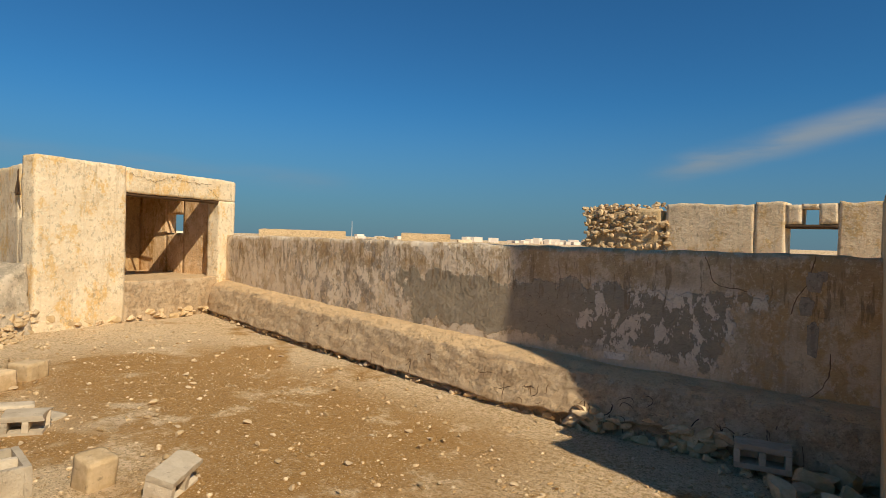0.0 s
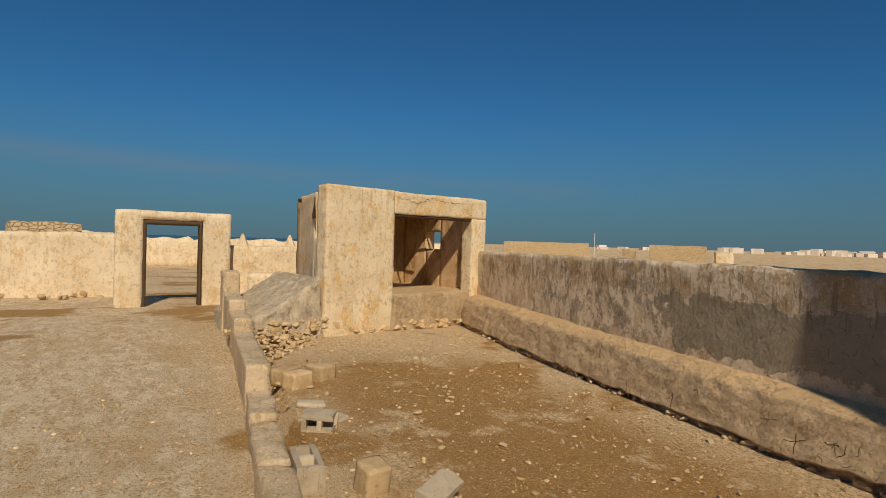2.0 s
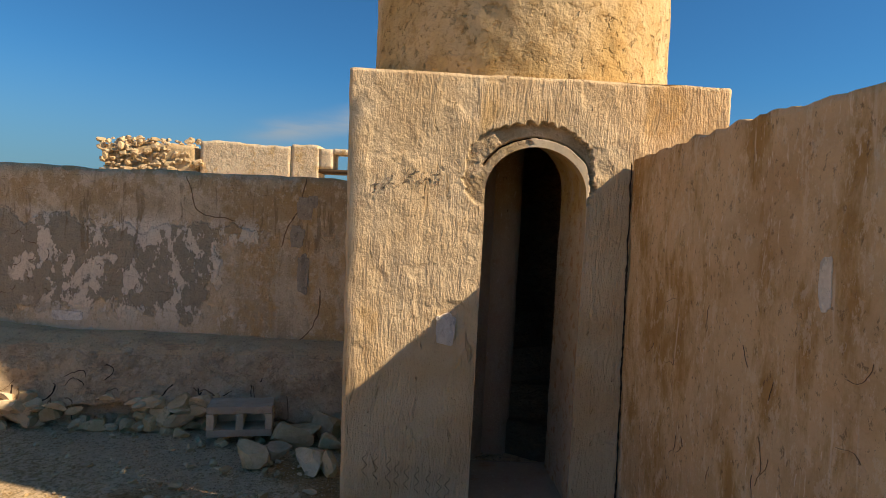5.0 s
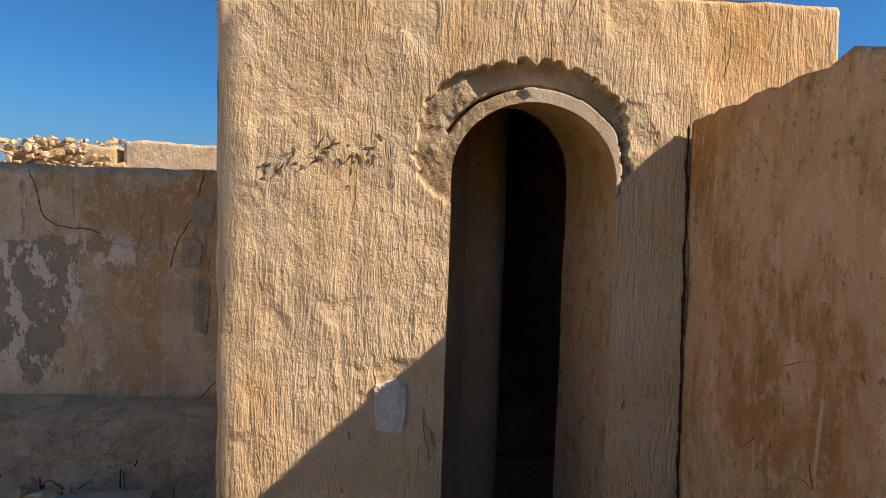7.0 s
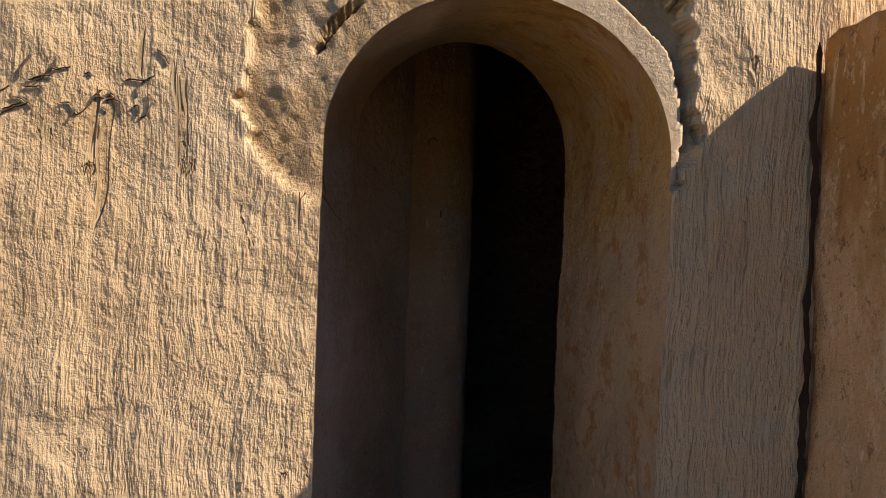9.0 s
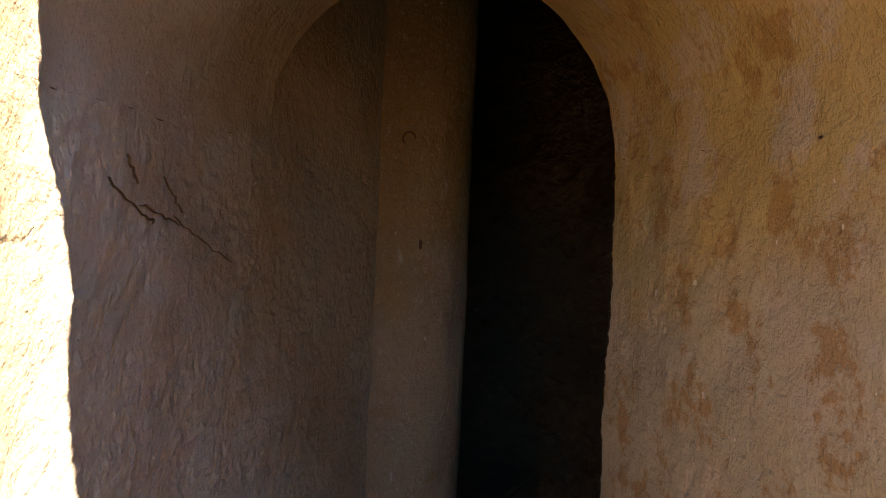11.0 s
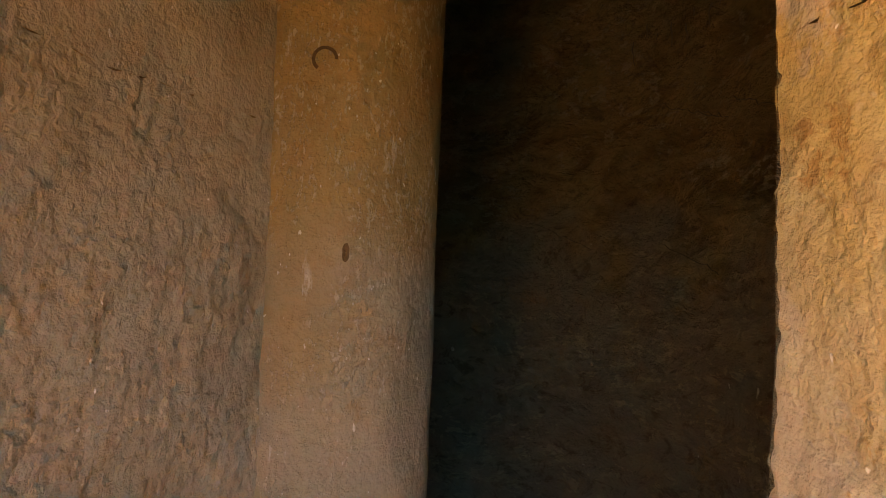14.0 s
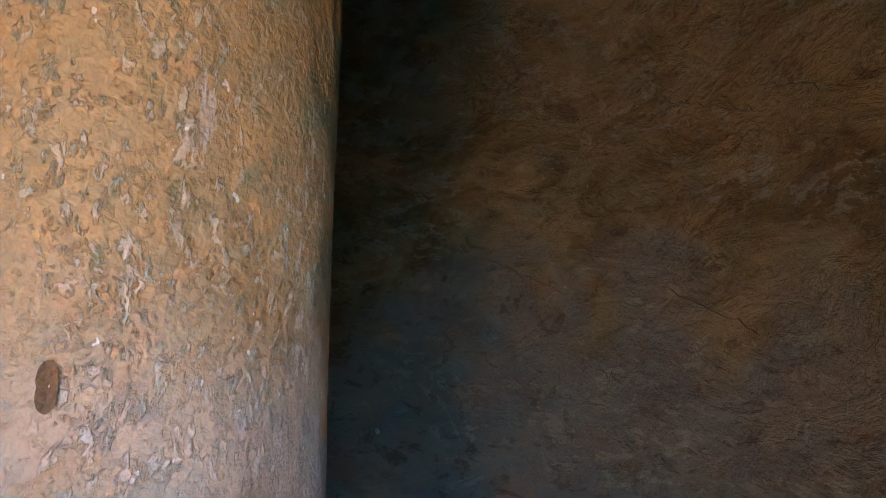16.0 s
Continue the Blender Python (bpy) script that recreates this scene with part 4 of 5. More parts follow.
for k in range(8):
    bm = rough_box(0.018, 0.018, 0.26 + 0.05 * (k % 3), 0.06, 0.004, 0.004, k)
    pole = part("roof_stick", bm, WOOD, room)
    p = left_at(0.80 + 0.05 * k)
    pole.matrix_world = pose(p[0] + 0.03, p[1] - 0.03, 2.22 + 0.03 * (k % 2), 8 - 2 * k, 6, 0)

for k, (s0, z0, ds, dz) in enumerate(((1.42, 2.66, 0.5, -0.10), (1.9, 2.57, 0.35, 0.12), (2.2, 2.69, 0.4, -0.06), (2.55, 2.62, 0.55, 0.02), (2.3, 2.62, 0.06, -0.24), (3.0, 2.6, 0.3, -0.22), (2.75, 2.62, -0.1, 0.12))):
    line = []
    for i in range(13):
        q = guard(s0 + ds * i / 12 + 0.03 * noise.noise(Vector((i * 0.8, k * 5.0, 1))), 0.0)
        line.append(Vector((q[0] + 0.012, q[1], z0 + dz * i / 12 + 0.05 * noise.noise(Vector((i * 0.6, k * 7.0, 0))))))
    bm = bmesh.new()
    for a, b in zip(line, line[1:]):
        w = 0.002 + 0.004 * abs(noise.noise(a * 9))
        vs = [bm.verts.new(p) for p in (a + Vector((0, 0, w)), b + Vector((0, 0, w)), b - Vector((0, 0, w)), a - Vector((0, 0, w)))]
        vs[0].co.x += 0.002
        bm.faces.new(vs)
    part("crack", bm, DARK, room)

# rubble ramp beside the room
def build_ramp():
    bm = rough_box(1.75, 1.6, 1.0, 0.04, 0.04, 0.05, 21, 4.5)
    for v in bm.verts:
        k = max(0.0, (v.co.x + 0.875) / 1.75)
        h = 0.45 + 0.62 * k ** 1.2
        q = guard(-1.15 + 1.13 * k, 0.08 + 0.8 + v.co.y - 0.12 * (1 - v.co.z))
        v.co = Vector((q[0], q[1], 0.2 + v.co.z * h))
    return tagged(smooth(part("mortar_ramp", bm, GREYP)), "sloping heap of grey mortar and rubble against the guard room", "rubble")


build_ramp()

# gateway and the far courtyard walls
gate = thing("gateway", "square plastered gateway with a dark wooden frame, standing open", "gateway", (-14.3, -3.0, 0.25), 0)


def gate_part(name, y0, y1, z0, z1, material, d=0.36, off=0.0, seed=30, cell=0.08):
    bm = rough_box(d, y1 - y0, z1 - z0, cell, 0.012 if material != WOOD else 0.004, 0.03 if material != WOOD else 0.008, seed)
    ob = smooth(part(name, bm, material, gate))
    ob.location = (off, (y0 + y1) / 2, z0)
    return ob


gate_part("pier", -1.03, -0.50, 0, 2.11, PALE, seed=31)
gate_part("pier", 0.68, 1.28, 0, 2.11, PALE, seed=32)
gate_part("lintel", -1.03, 1.28, 2.0, 2.11, PALE, seed=33)
gate_part("lintel", -1.03, 1.28, 1.93, 2.13, PALE, seed=34)
gate_part("frame_post", -0.53, -0.43, 0, 1.9, WOOD, 0.30, 0.02)
gate_part("frame_post", 0.61, 0.67, 0.0, 1.9, WOOD, 0.30, 0.02)
gate_part("frame_head", -0.5, 0.67, 1.83, 1.93, WOOD, 0.30, 0.02)
west = tagged(slab("wall_west", (-17.2, -16.0), (-16.6, -3.9), 0.4, 0.1, 1.86, PALE, cell=0.12, amp=0.02, seed=41, top=0.05), "low cream plaster wall with crumbling foot", "wall", kind="structure")
tagged(slab("wall_west_north", (-14.6, -1.75), (-14.2, 1.6), 0.4, 0.1, 1.66, PALE, cell=0.1, amp=0.02, seed=42, top=0.03), "low cream plaster wall", "wall", kind="structure")
tagged(slab("wall_outer_pier", (-23.0, -5.2), (-22.7, -3.9), 0.5, 0.2, 1.9, PALE, cell=0.12, amp=0.03, seed=43, top=0.1), "ruined plaster wall stub beyond the gateway", "wall", kind="structure")
tagged(slab("wall_outer", (-33.0, -12), (-31.0, 14.0), 0.5, 0.2, 1.75, PALE, cell=0.3, amp=0.05, seed=44, top=0.2), "distant low plaster wall", "wall", kind="structure")
tagged(slab("bench_west", (-13.9, -1.4), (-13.4, 0.4), 0.5, 0.2, 1.05, PALE, cell=0.1, amp=0.02, seed=45), "low plaster ledge along the far wall", "ledge", kind="structure")
for y in (-1.35, -0.22):
    bm = bmesh.new()
    bmesh.ops.create_cone(bm, segments=6, radius1=0.16, radius2=0.02, depth=0.3, cap_ends=True)
    f = part("wall_finial", bm, PALE)
    f.location = (-14.72, y, 1.80)
    tagged(f, "small pointed plaster finial on the wall", "finial", "wall finials")

# the ruin behind the long wall
ruin = thing("ruined_house", "ruined plaster house with window gaps and a fallen rubble corner", "ruin")
RA, RB = Vector((-2.95, 6.29)), Vector((3.5, 5.5))
rw = (RB - RA).normalized()


def ruin_at(s):
    p = RA + rw * s
    return (p.x, p.y)


for s0, s1, z0, z1 in ((0, 1.40, 0, 2.47), (1.412, 1.84, 0, 2.45), (1.84, 2.52, 0, 1.62), (1.84, 2.05, 2.14, 2.44), (2.28, 2.52, 2.14, 2.45), (2.05, 2.28, 2.37, 2.45), (2.52, 6.4, 0, 2.5)):
    slab("wall", ruin_at(s0), ruin_at(s1), 0.35, z0, z1, RUIN, ruin, 0.05, 0.007, 0.006, 50 + s0, 0.05 if z1 > 2.2 and z0 == 0 else 0.0)
slab("window_lintel", ruin_at(1.8), ruin_at(2.56), 0.36, 2.075, 2.138, WOOD, ruin, 0.1, 0.006, 0.01, 51)
bm = rough_box(1.5, 1.15, 2.4, 0.07, 0.03, 0.10, 52, 2.2)
core = smooth(part("rubble_core", bm, LIME, ruin, "rubble stone corner with plaster fallen away"))
core.matrix_world = pose(-3.70, 6.95, 0.0, 0, 0, -7)
rnd = random.Random(4)
stones = [lump(1.0, s, (1, rnd.uniform(0.65, 0.95), rnd.uniform(0.5, 0.75)), 0.33) for s in range(8)]
STONE_MESHES = []
for b in stones:
    me = bpy.data.meshes.new("stone")
    b.to_mesh(me)
    me.materials.append(LIME if len(STONE_MESHES) % 2 else ROCK)
    STONE_MESHES.append(me)


def stone_ob(name, at, size, parent=None, turn=None, rn=rnd, material=None):
    ob = new(name, rn.choice(STONE_MESHES))
    r = turn if turn is not None else (rn.uniform(-15, 15), rn.uniform(-15, 15), rn.uniform(0, 360))
    ob.matrix_world = pose(*at, *r) @ Matrix.Diagonal((size, size * rn.uniform(0.8, 1.15), size * rn.uniform(0.8, 1.1), 1))
    if parent is not None:
        ob.parent = parent
    return ob


for i in range(430):
    u, k = rnd.random(), rnd.random()
    z = 1.45 + 1.08 * k
    if i < 330:
        x, y = -4.5 + 1.6 * u, 6.40 - 0.1 * (u - 0.5) - rnd.uniform(0, 0.06)
    else:
        x, y, z = -4.5 + 1.5 * u, 6.4 + 0.6 * rnd.random(), 2.38 + 0.16 * rnd.random()
    if x > -3.4 and z > 2.42 - (x + 3.4) * 0.3 and i < 330:
        z -= 0.3
    stone_ob("stone", (x, y, z - 0.05), rnd.uniform(0.07, 0.17), ruin, (rnd.uniform(60, 120), rnd.uniform(-20, 20), rnd.uniform(-20, 20)))

# far ruins, huts and the town on the horizon
def far_box(name, x, y, sx, sy, h, turn, material, label, category, cell, seed, group=""):
    bm = rough_box(sx, sy, h, cell, 0.07, 0.05, seed, 1.2)
    ob = part(name, bm, material)
    ob.matrix_world = pose(x, y, 0.15, 0, 0, turn)
    return tagged(ob, label, category, group)


far_box("stone_ruin", -34.8, 24.9, 6.2, 4.0, 1.95, 51, MASONRY, "low roofless ruin of dry stone masonry", "ruin", 0.3, 61)
far_box("stone_ruin", -24.9, 27.5, 3.3, 3.0, 1.92, 38, MASONRY, "low square ruin of stone and plaster", "ruin", 0.3, 62)
far_box("stone_ruin", -27.2, 25.6, 0.7, 0.8, 1.65, 20, MASONRY, "stub of a stone pillar", "ruin", 0.2, 63)
far_box("stone_ruin", -23.0, 29.5, 1.0, 2.0, 1.6, 38, PALE, "low plaster ruin with two small openings", "ruin", 0.2, 64)
far_box("stone_ruin", -18.6, -5.6, 0.9, 1.6, 1.95, 12, MASONRY, "broken stone wall stub", "ruin", 0.15, 65)
far_box("stone_ruin", -30, -9.5, 3.0, 2.0, 1.7, 12, MASONRY, "tumbled heap of stone", "ruin", 0.3, 66)
rt = random.Random(9)
for i in range(58):
    a = radians(rt.uniform(14, 36) if i > 8 else rt.uniform(36, 46))
    d = rt.uniform(420, 520)
    bm = rough_box(rt.uniform(3, 9), rt.uniform(3, 8), rt.uniform(2.0, 4.5), 4, 0.0, 0.05, i)
    h = part("house", bm, WHITE)
    h.matrix_world = pose(-math.sin(a) * d, math.cos(a) * d, 0.0, 0, 0, rt.uniform(0, 90))
    tagged(h, "tiny white house of the distant town", "house", "houses of the distant town")
mast = thing("radio_mast", "thin white radio mast far away", "mast", (-56, 51, 0.1))
bm = bmesh.new()
bmesh.ops.create_cone(bm, segments=6, radius1=0.05, radius2=0.03, depth=3.6, cap_ends=True)
part("pole", bm, STEEL, mast).location = (0, 0, 1.8)


# low dividing wall of mortared blocks
LOW = [Vector((-2.6, -3.36)), Vector((-7.2, -2.67)), Vector((-11.0, -2.30))]
low_wall = thing("low_wall", "low dividing wall of mortared blocks, stepped and broken", "wall")
rl = random.Random(12)


def low_piece(name, s0, s1, wide, h, seed, amp=0.012, bend=0.03, material=None):
    """A piece of the low wall between two shares of its near stretch (0 to 1) or far stretch (1 to 2)."""
    def at(s):
        return LOW[0].lerp(LOW[1], s) if s < 1 else LOW[1].lerp(LOW[2], s - 1)
    p, q = at(s0), at(s1)
    w = (q - p).normalized()
    n = Vector((-w.y, w.x)) * wide / 2
    g = min(rise(p.x, p.y), rise(q.x, q.y)) - 0.2
    return slab(name, p - n, q - n, wide, g, g + 0.2 + h, material or LIME, low_wall, 0.045, amp, bend, seed, freq=4.0)


breaks = [0, 0.2, 0.38, 0.58, 0.757]
for k in range(4):
    low_piece("mortar_course", breaks[k], breaks[k + 1] + 0.002, 0.24 + rl.uniform(-0.015, 0.025), 0.25 + rl.uniform(-0.012, 0.012), 70 + k, 0.026, 0.02, MORTAR)
low_piece("block", 0.757, 1.26, 0.235, 0.465, 81, 0.009, 0.010, MORTAR)
low_piece("block", 1.263, 1.5, 0.235, 0.55, 82, 0.009, 0.010, MORTAR)
low_piece("block", 1.503, 1.80, 0.235, 0.66, 83, 0.010, 0.012, MORTAR)
low_piece("post", 1.805, 1.96, 0.27, 0.98, 84, 0.014, 0.03, MORTAR)


# hollow and solid concrete blocks
def hollow_block(name, label, at, turn, material=None, broken=False, size=(0.39, 0.19, 0.19)):
    """A block with two square holes in its front: shells above and below, webs between them and a closed bed behind."""
    L, D, H = size
    t = 0.046
    block = tagged(new(name), label, "concrete block")
    block.matrix_world = pose(*at, *turn)
    bars = [("face_shell", -L / 2, L / 2, 0, t), ("face_shell", -L / 2, L / 2, H - t, H), ("web", -L / 2 + 0.001, -L / 2 + t, t - 0.002, H - t + 0.002), ("web", -0.024, 0.024, t - 0.002, H - t + 0.002)]
    if not broken:
        bars.append(("web", L / 2 - t, L / 2 - 0.001, t - 0.002, H - t + 0.002))
    for kind, x0, x1, z0, z1 in bars:
        bm = rough_box(x1 - x0, D, z1 - z0, 0.03, 0.003, 0.006, at[0] + x0 + z0, 14)
        for v in bm.verts:
            if broken and kind == "face_shell" and v.co.x > L * 0.2:
                v.co.x -= 0.07 * abs(noise.noise(v.co * 9))
        part(kind, bm, material or CONCRETE, block).location = ((x0 + x1) / 2, 0, z0)
    part("bed", rough_box(L - 0.03, 0.03, H - 0.03, 0.04, 0.002, 0.004, 1), material or CONCRETE, block).location = (0, D / 2 - 0.02, 0.015)
    return block


hollow_block("concrete_block", "grey hollow concrete block lying on stones beside the minaret", (-0.69, 0.885, 0.07), (0, 0, 9))
hollow_block("concrete_block", "grey hollow concrete block set against the low wall", (-4.45, -2.74, 0.175), (-90, 0, 172), size=(0.46, 0.2, 0.2))
hollow_block("concrete_block", "broken grey hollow concrete block on the sand", (-5.42, -2.42, 0.11), (5, 3, 62), broken=True, size=(0.32, 0.19, 0.18))
hollow_block("concrete_block", "pale broken hollow block tipped on the sand", (-3.74, -2.14, 0.04), (14, -5, 120), broken=True)


def solid_block(label, at, turn, size, seed, material):
    ob = smooth(part("masonry_block", rough_box(*size, 0.03, 0.008, 0.018, seed, 6), material))
    ob.matrix_world = pose(*at, *turn)
    return tagged(ob, label, "masonry block", "loose masonry blocks")


solid_block("square brown masonry block lying on the sand", (-6.76, -2.25, 0.165), (0, 0, -63), (0.30, 0.20, 0.2), 91, LIME)
solid_block("square brown masonry block lying on the sand", (-7.04, -2.30, 0.17), (0, 3, -55), (0.32, 0.22, 0.2), 95, LIME)
solid_block("worn brown masonry block lying on the sand", (-7.06, -1.88, 0.17), (3, 0, 25), (0.28, 0.24, 0.19), 92, LIME)
solid_block("chipped masonry block standing tilted in the sand", (-4.14, -2.46, 0.045), (0, 10, 8), (0.20, 0.20, 0.24), 93, LIME)
solid_block("thin broken slab of grey mortar on the sand", (-5.72, -2.2, 0.12), (3, 5, 30), (0.32, 0.17, 0.05), 94, CONCRETE)
solid_block("broken slab of grey mortar on the sand", (-6.10, -2.30, 0.14), (4, 6, 75), (0.30, 0.16, 0.06), 96, CONCRETE)

# heaped and scattered stones
rs = random.Random(21)


def loose(label, x, y, size, z=None, group="loose stones"):
    ob = stone_ob("stone", (x, y, (rise(x, y) if z is None else z) - 0.02 * size), size, rn=rs)
    return tagged(ob, label, "stone", group)


for x, y, s in ((-0.95, 0.72, 0.08), (-0.38, 0.80, 0.24), (-0.54, 0.58, 0.19), (-0.20, 0.56, 0.22), (-0.30, 0.92, 0.22), (-0.78, 0.80, 0.09), (-0.12, 0.80, 0.15), (-0.20, 1.0, 0.2), (-0.08, 0.45, 0.16), (-0.42, 0.66, 0.16), (-0.94, 0.86, 0.09), (-1.08, 0.92, 0.11), (-0.64, 0.82, 0.09), (-0.66, 0.90, 0.10), (-0.80, 0.90, 0.10), (-0.56, 0.88, 0.10)):
    loose("rough limestone lump in the pile beside the minaret", x, y, s * (1.5 if s > 0.14 else 1.25), group="stone pile")
for k in range(60):
    x, y = rs.gauss(-0.5, 0.35), rs.gauss(0.45, 0.3)
    if x < -0.02 and y < 0.95:
        loose("small broken stone on the shaded ground", x, y, rs.uniform(0.03, 0.09), group="small broken stones")
heap = thing("rubble_heap", "heap of small broken stones below the mortar ramp", "rubble")
for k in range(280):
    u, v = rs.random(), rs.random() ** 1.3
    q = guard(-1.65 + 1.35 * u, -0.05 - 1.15 * v * (1 - 0.75 * u))
    stone_ob("stone", (q[0], q[1], rise(*q) + 0.30 * (1 - v) * (1 - 0.5 * u) * rs.random() - 0.02), rs.uniform(0.07, 0.15), heap, rn=rs)
ramp = bpy.data.objects["mortar_ramp"]
for k in range(46):
    s = rs.uniform(-1.1, -0.05)
    q = guard(s, 0.0 + rs.uniform(-0.05, 0.02))
    stone_ob("stone", (q[0], q[1], rise(*q) + rs.uniform(-0.02, 0.26)), rs.uniform(0.12, 0.22), ramp, (rs.uniform(-20, 20), rs.uniform(-20, 20), rs.uniform(-30, 30) + 100), rs)
for k in range(84):
    s = -0.1 + 3.6 * rs.random() ** 1.4
    q = guard(s, 0.05 + rs.uniform(-0.04, 0.03))
    h = 0.28 if s < 0.4 else 0.14
    stone_ob("stone", (q[0], q[1], rise(*q) + h * rs.random() - 0.03), rs.uniform(0.13, 0.24), room, (rs.uniform(-15, 15), rs.uniform(-15, 15), rs.uniform(-25, 25) + 100), rs)
for k in range(150):
    x = -0.15 - 9.6 * rs.random()
    y = wall_y(x) - plinth_depth(x) + rs.uniform(0.03, 0.10)
    stone_ob("stone", (x, y, rise(x, y) - 0.03 + rs.uniform(0, 0.05)), rs.uniform(0.09, 0.17), plinth, rn=rs)
for k in range(64):
    x = -1.45 + rs.uniform(-0.85, 0.85)
    y = wall_y(x) - plinth_depth(x) + rs.uniform(-0.01, 0.05)
    stone_ob("stone", (x, y, rs.uniform(-0.03, 0.18)), rs.uniform(0.12, 0.25), plinth, (rs.uniform(-20, 20), rs.uniform(-20, 20), rs.uniform(-30, 30)), rs)
for k in range(230):
    x, y = rs.uniform(-8.5, -0.8), rs.uniform(-2.6, 0.9)
    if not (x > -2.3 and y > -0.3):
        loose("pale stone lying on the sand", x, y, rs.choice((0.04, 0.05, 0.05, 0.06, 0.07, 0.09)), group="stones on the sand")


for k in range(70):
    y = rs.uniform(-12.0, -4.2)
    stone_ob("stone", (-16.45 + 0.05 * (y + 4) + rs.uniform(0, 0.35), y, 0.26 + rs.uniform(0, 0.1)), rs.uniform(0.1, 0.28), west, rn=rs)


def build_gravel():
    """Small stones strewn over the court, too many to count."""
    verts, faces = [], []
    rg = random.Random(33)
    ico = bmesh.new()
    bmesh.ops.create_icosphere(ico, subdivisions=1, radius=0.5)
    tv = [v.co.copy() for v in ico.verts]
    tf = [[v.index for v in f.verts] for f in ico.faces]
    for k in range(20000):
        if k < 11500:
            x, y = rg.uniform(-9.5, 0.0), rg.uniform(-2.6, 1.2)
        elif k < 18500:
            x, y = rg.uniform(-11, -1), rg.uniform(-5.5, -2.6)
        else:
            x, y = rg.gauss(-0.9, 0.7), rg.gauss(0.3, 0.5)
        if y > wall_y(x) - plinth_depth(x) or (x > -0.03 and y > -0.05):
            continue
        s = rg.uniform(0.005, 0.013) if rg.random() < 0.93 else rg.uniform(0.014, 0.036)
        a = rg.uniform(0, 6.28)
        jit = [rg.uniform(0.7, 1.25) for _ in range(12)]
        b = len(verts)
        z = rise(x, y) + 0.02 * noise.noise(Vector((x * 0.9, y * 0.9, 0))) + 0.15 * s
        for i, v in enumerate(tv):
            px, py = v.x * s * 1.4 * jit[i], v.y * s * jit[i]
            verts.append((x + px * math.cos(a) - py * math.sin(a), y + px * math.sin(a) + py * math.cos(a), z + v.z * s * 0.7 * jit[i]))
        faces += [[b + i for i in f] for f in tf]
    me = bpy.data.meshes.new("gravel")
    me.from_pydata(verts, [], faces)
    me.materials.append(GRAVEL)
    tagged(new("gravel", me), "small pale stones and chips strewn over the sand", "gravel", kind="stuff")


def gravel_stone():
    m = Nodes("gravel_stone", 0.95)
    island = m.n.new("ShaderNodeNewGeometry").outputs["Random Per Island"]
    return m.done(m.mix((0.46, 0.32, 0.17), (0.76, 0.63, 0.45), m.step(island, 0.2, 1.0)))


GRAVEL = gravel_stone()
build_gravel()


# scratched and drawn marks, worn holes and patches on the walls
# Near-black for crack strips: the shade deep inside them as a colour.
CRACK_SHADE = plain("crack_shade", (0.05, 0.03, 0.02), 1.0, 80, 0.4)
CHARCOAL = plain("charcoal", (0.13, 0.10, 0.08), 1.0, 80, 0.4)
SCORE = plain("scored_plaster", (0.20, 0.135, 0.08), 1.0, 60, 0.4)
PATCH = plain_plaster("white_patch", (0.74, 0.70, 0.66), (0.82, 0.78, 0.74), (0.62, 0.54, 0.46), 17.0)


def ribbon(bm, line, width, lift):
    """A thin uneven raised stroke along the points of line, which lie on a wall; lift: the way out of the wall."""
    out = Vector(lift).normalized()
    edge = []
    for i, p in enumerate(line):
        w = (line[min(i + 1, len(line) - 1)] - line[max(i - 1, 0)]).normalized()
        s = w.cross(out).normalized() * width * 0.5 * (0.5 + abs(noise.noise(p * 31)) * 1.3) * (0.25 if i in (0, len(line) - 1) else 1)
        edge.append((bm.verts.new(p + s + out * 0.001), bm.verts.new(p - s + out * 0.001), bm.verts.new(p + out * 0.003)))
    for a, b in zip(edge, edge[1:]):
        bm.faces.new((a[0], b[0], b[2], a[2]))
        bm.faces.new((a[2], b[2], b[1], a[1]))


def squiggle(at, along_way, up, rn, length, bendy, steps=14):
    """A wandering line on a wall from the point at."""
    p, a, pts = Vector(at), rn.uniform(-0.4, 0.4), []
    for k in range(steps):
        pts.append(p.copy())
        a += rn.uniform(-bendy, bendy)
        p = p + (Vector(along_way) * math.cos(a) + Vector(up) * math.sin(a)) * length / steps
    return pts


def on_face(p):
    return stick(base, (p.x, 0, p.z), (0, 1, 0))


def on_side(p):
    return stick(side_wall, (1.39, p.y, p.z), (1, 0, 0))


def on_long(p):
    return stick(long_wall, (p.x, wall_y(p.x), p.z), (0, 1, 0))


side_wall, long_wall = bpy.data.objects["wall_side"], bpy.data.objects["wall_long"]


# the open joint round the arch, its inner shade laid on as a dark strip
for a0, a1 in ((6, 78), (84, 150)):
    bm = bmesh.new()
    line = []
    for i in range(41):
        a = a0 + (a1 - a0) * i / 40
        e = 0.047 - 0.028 * max(0.0, (35 - a) / 35) + 0.004 * noise.noise(Vector((a * 0.09, 0, 2)))
        r = radians(a)
        line.append(on_face(Vector((0.915 + (0.247 + e) * math.cos(r), 0, SPRING + (0.225 + e) * math.sin(r)))) - Vector((0, 0.004, 0)))
    ribbon(bm, line, 0.011, (0, -1, 0))
    part("open_joint", bm, CRACK_SHADE, base)

rm = random.Random(5)
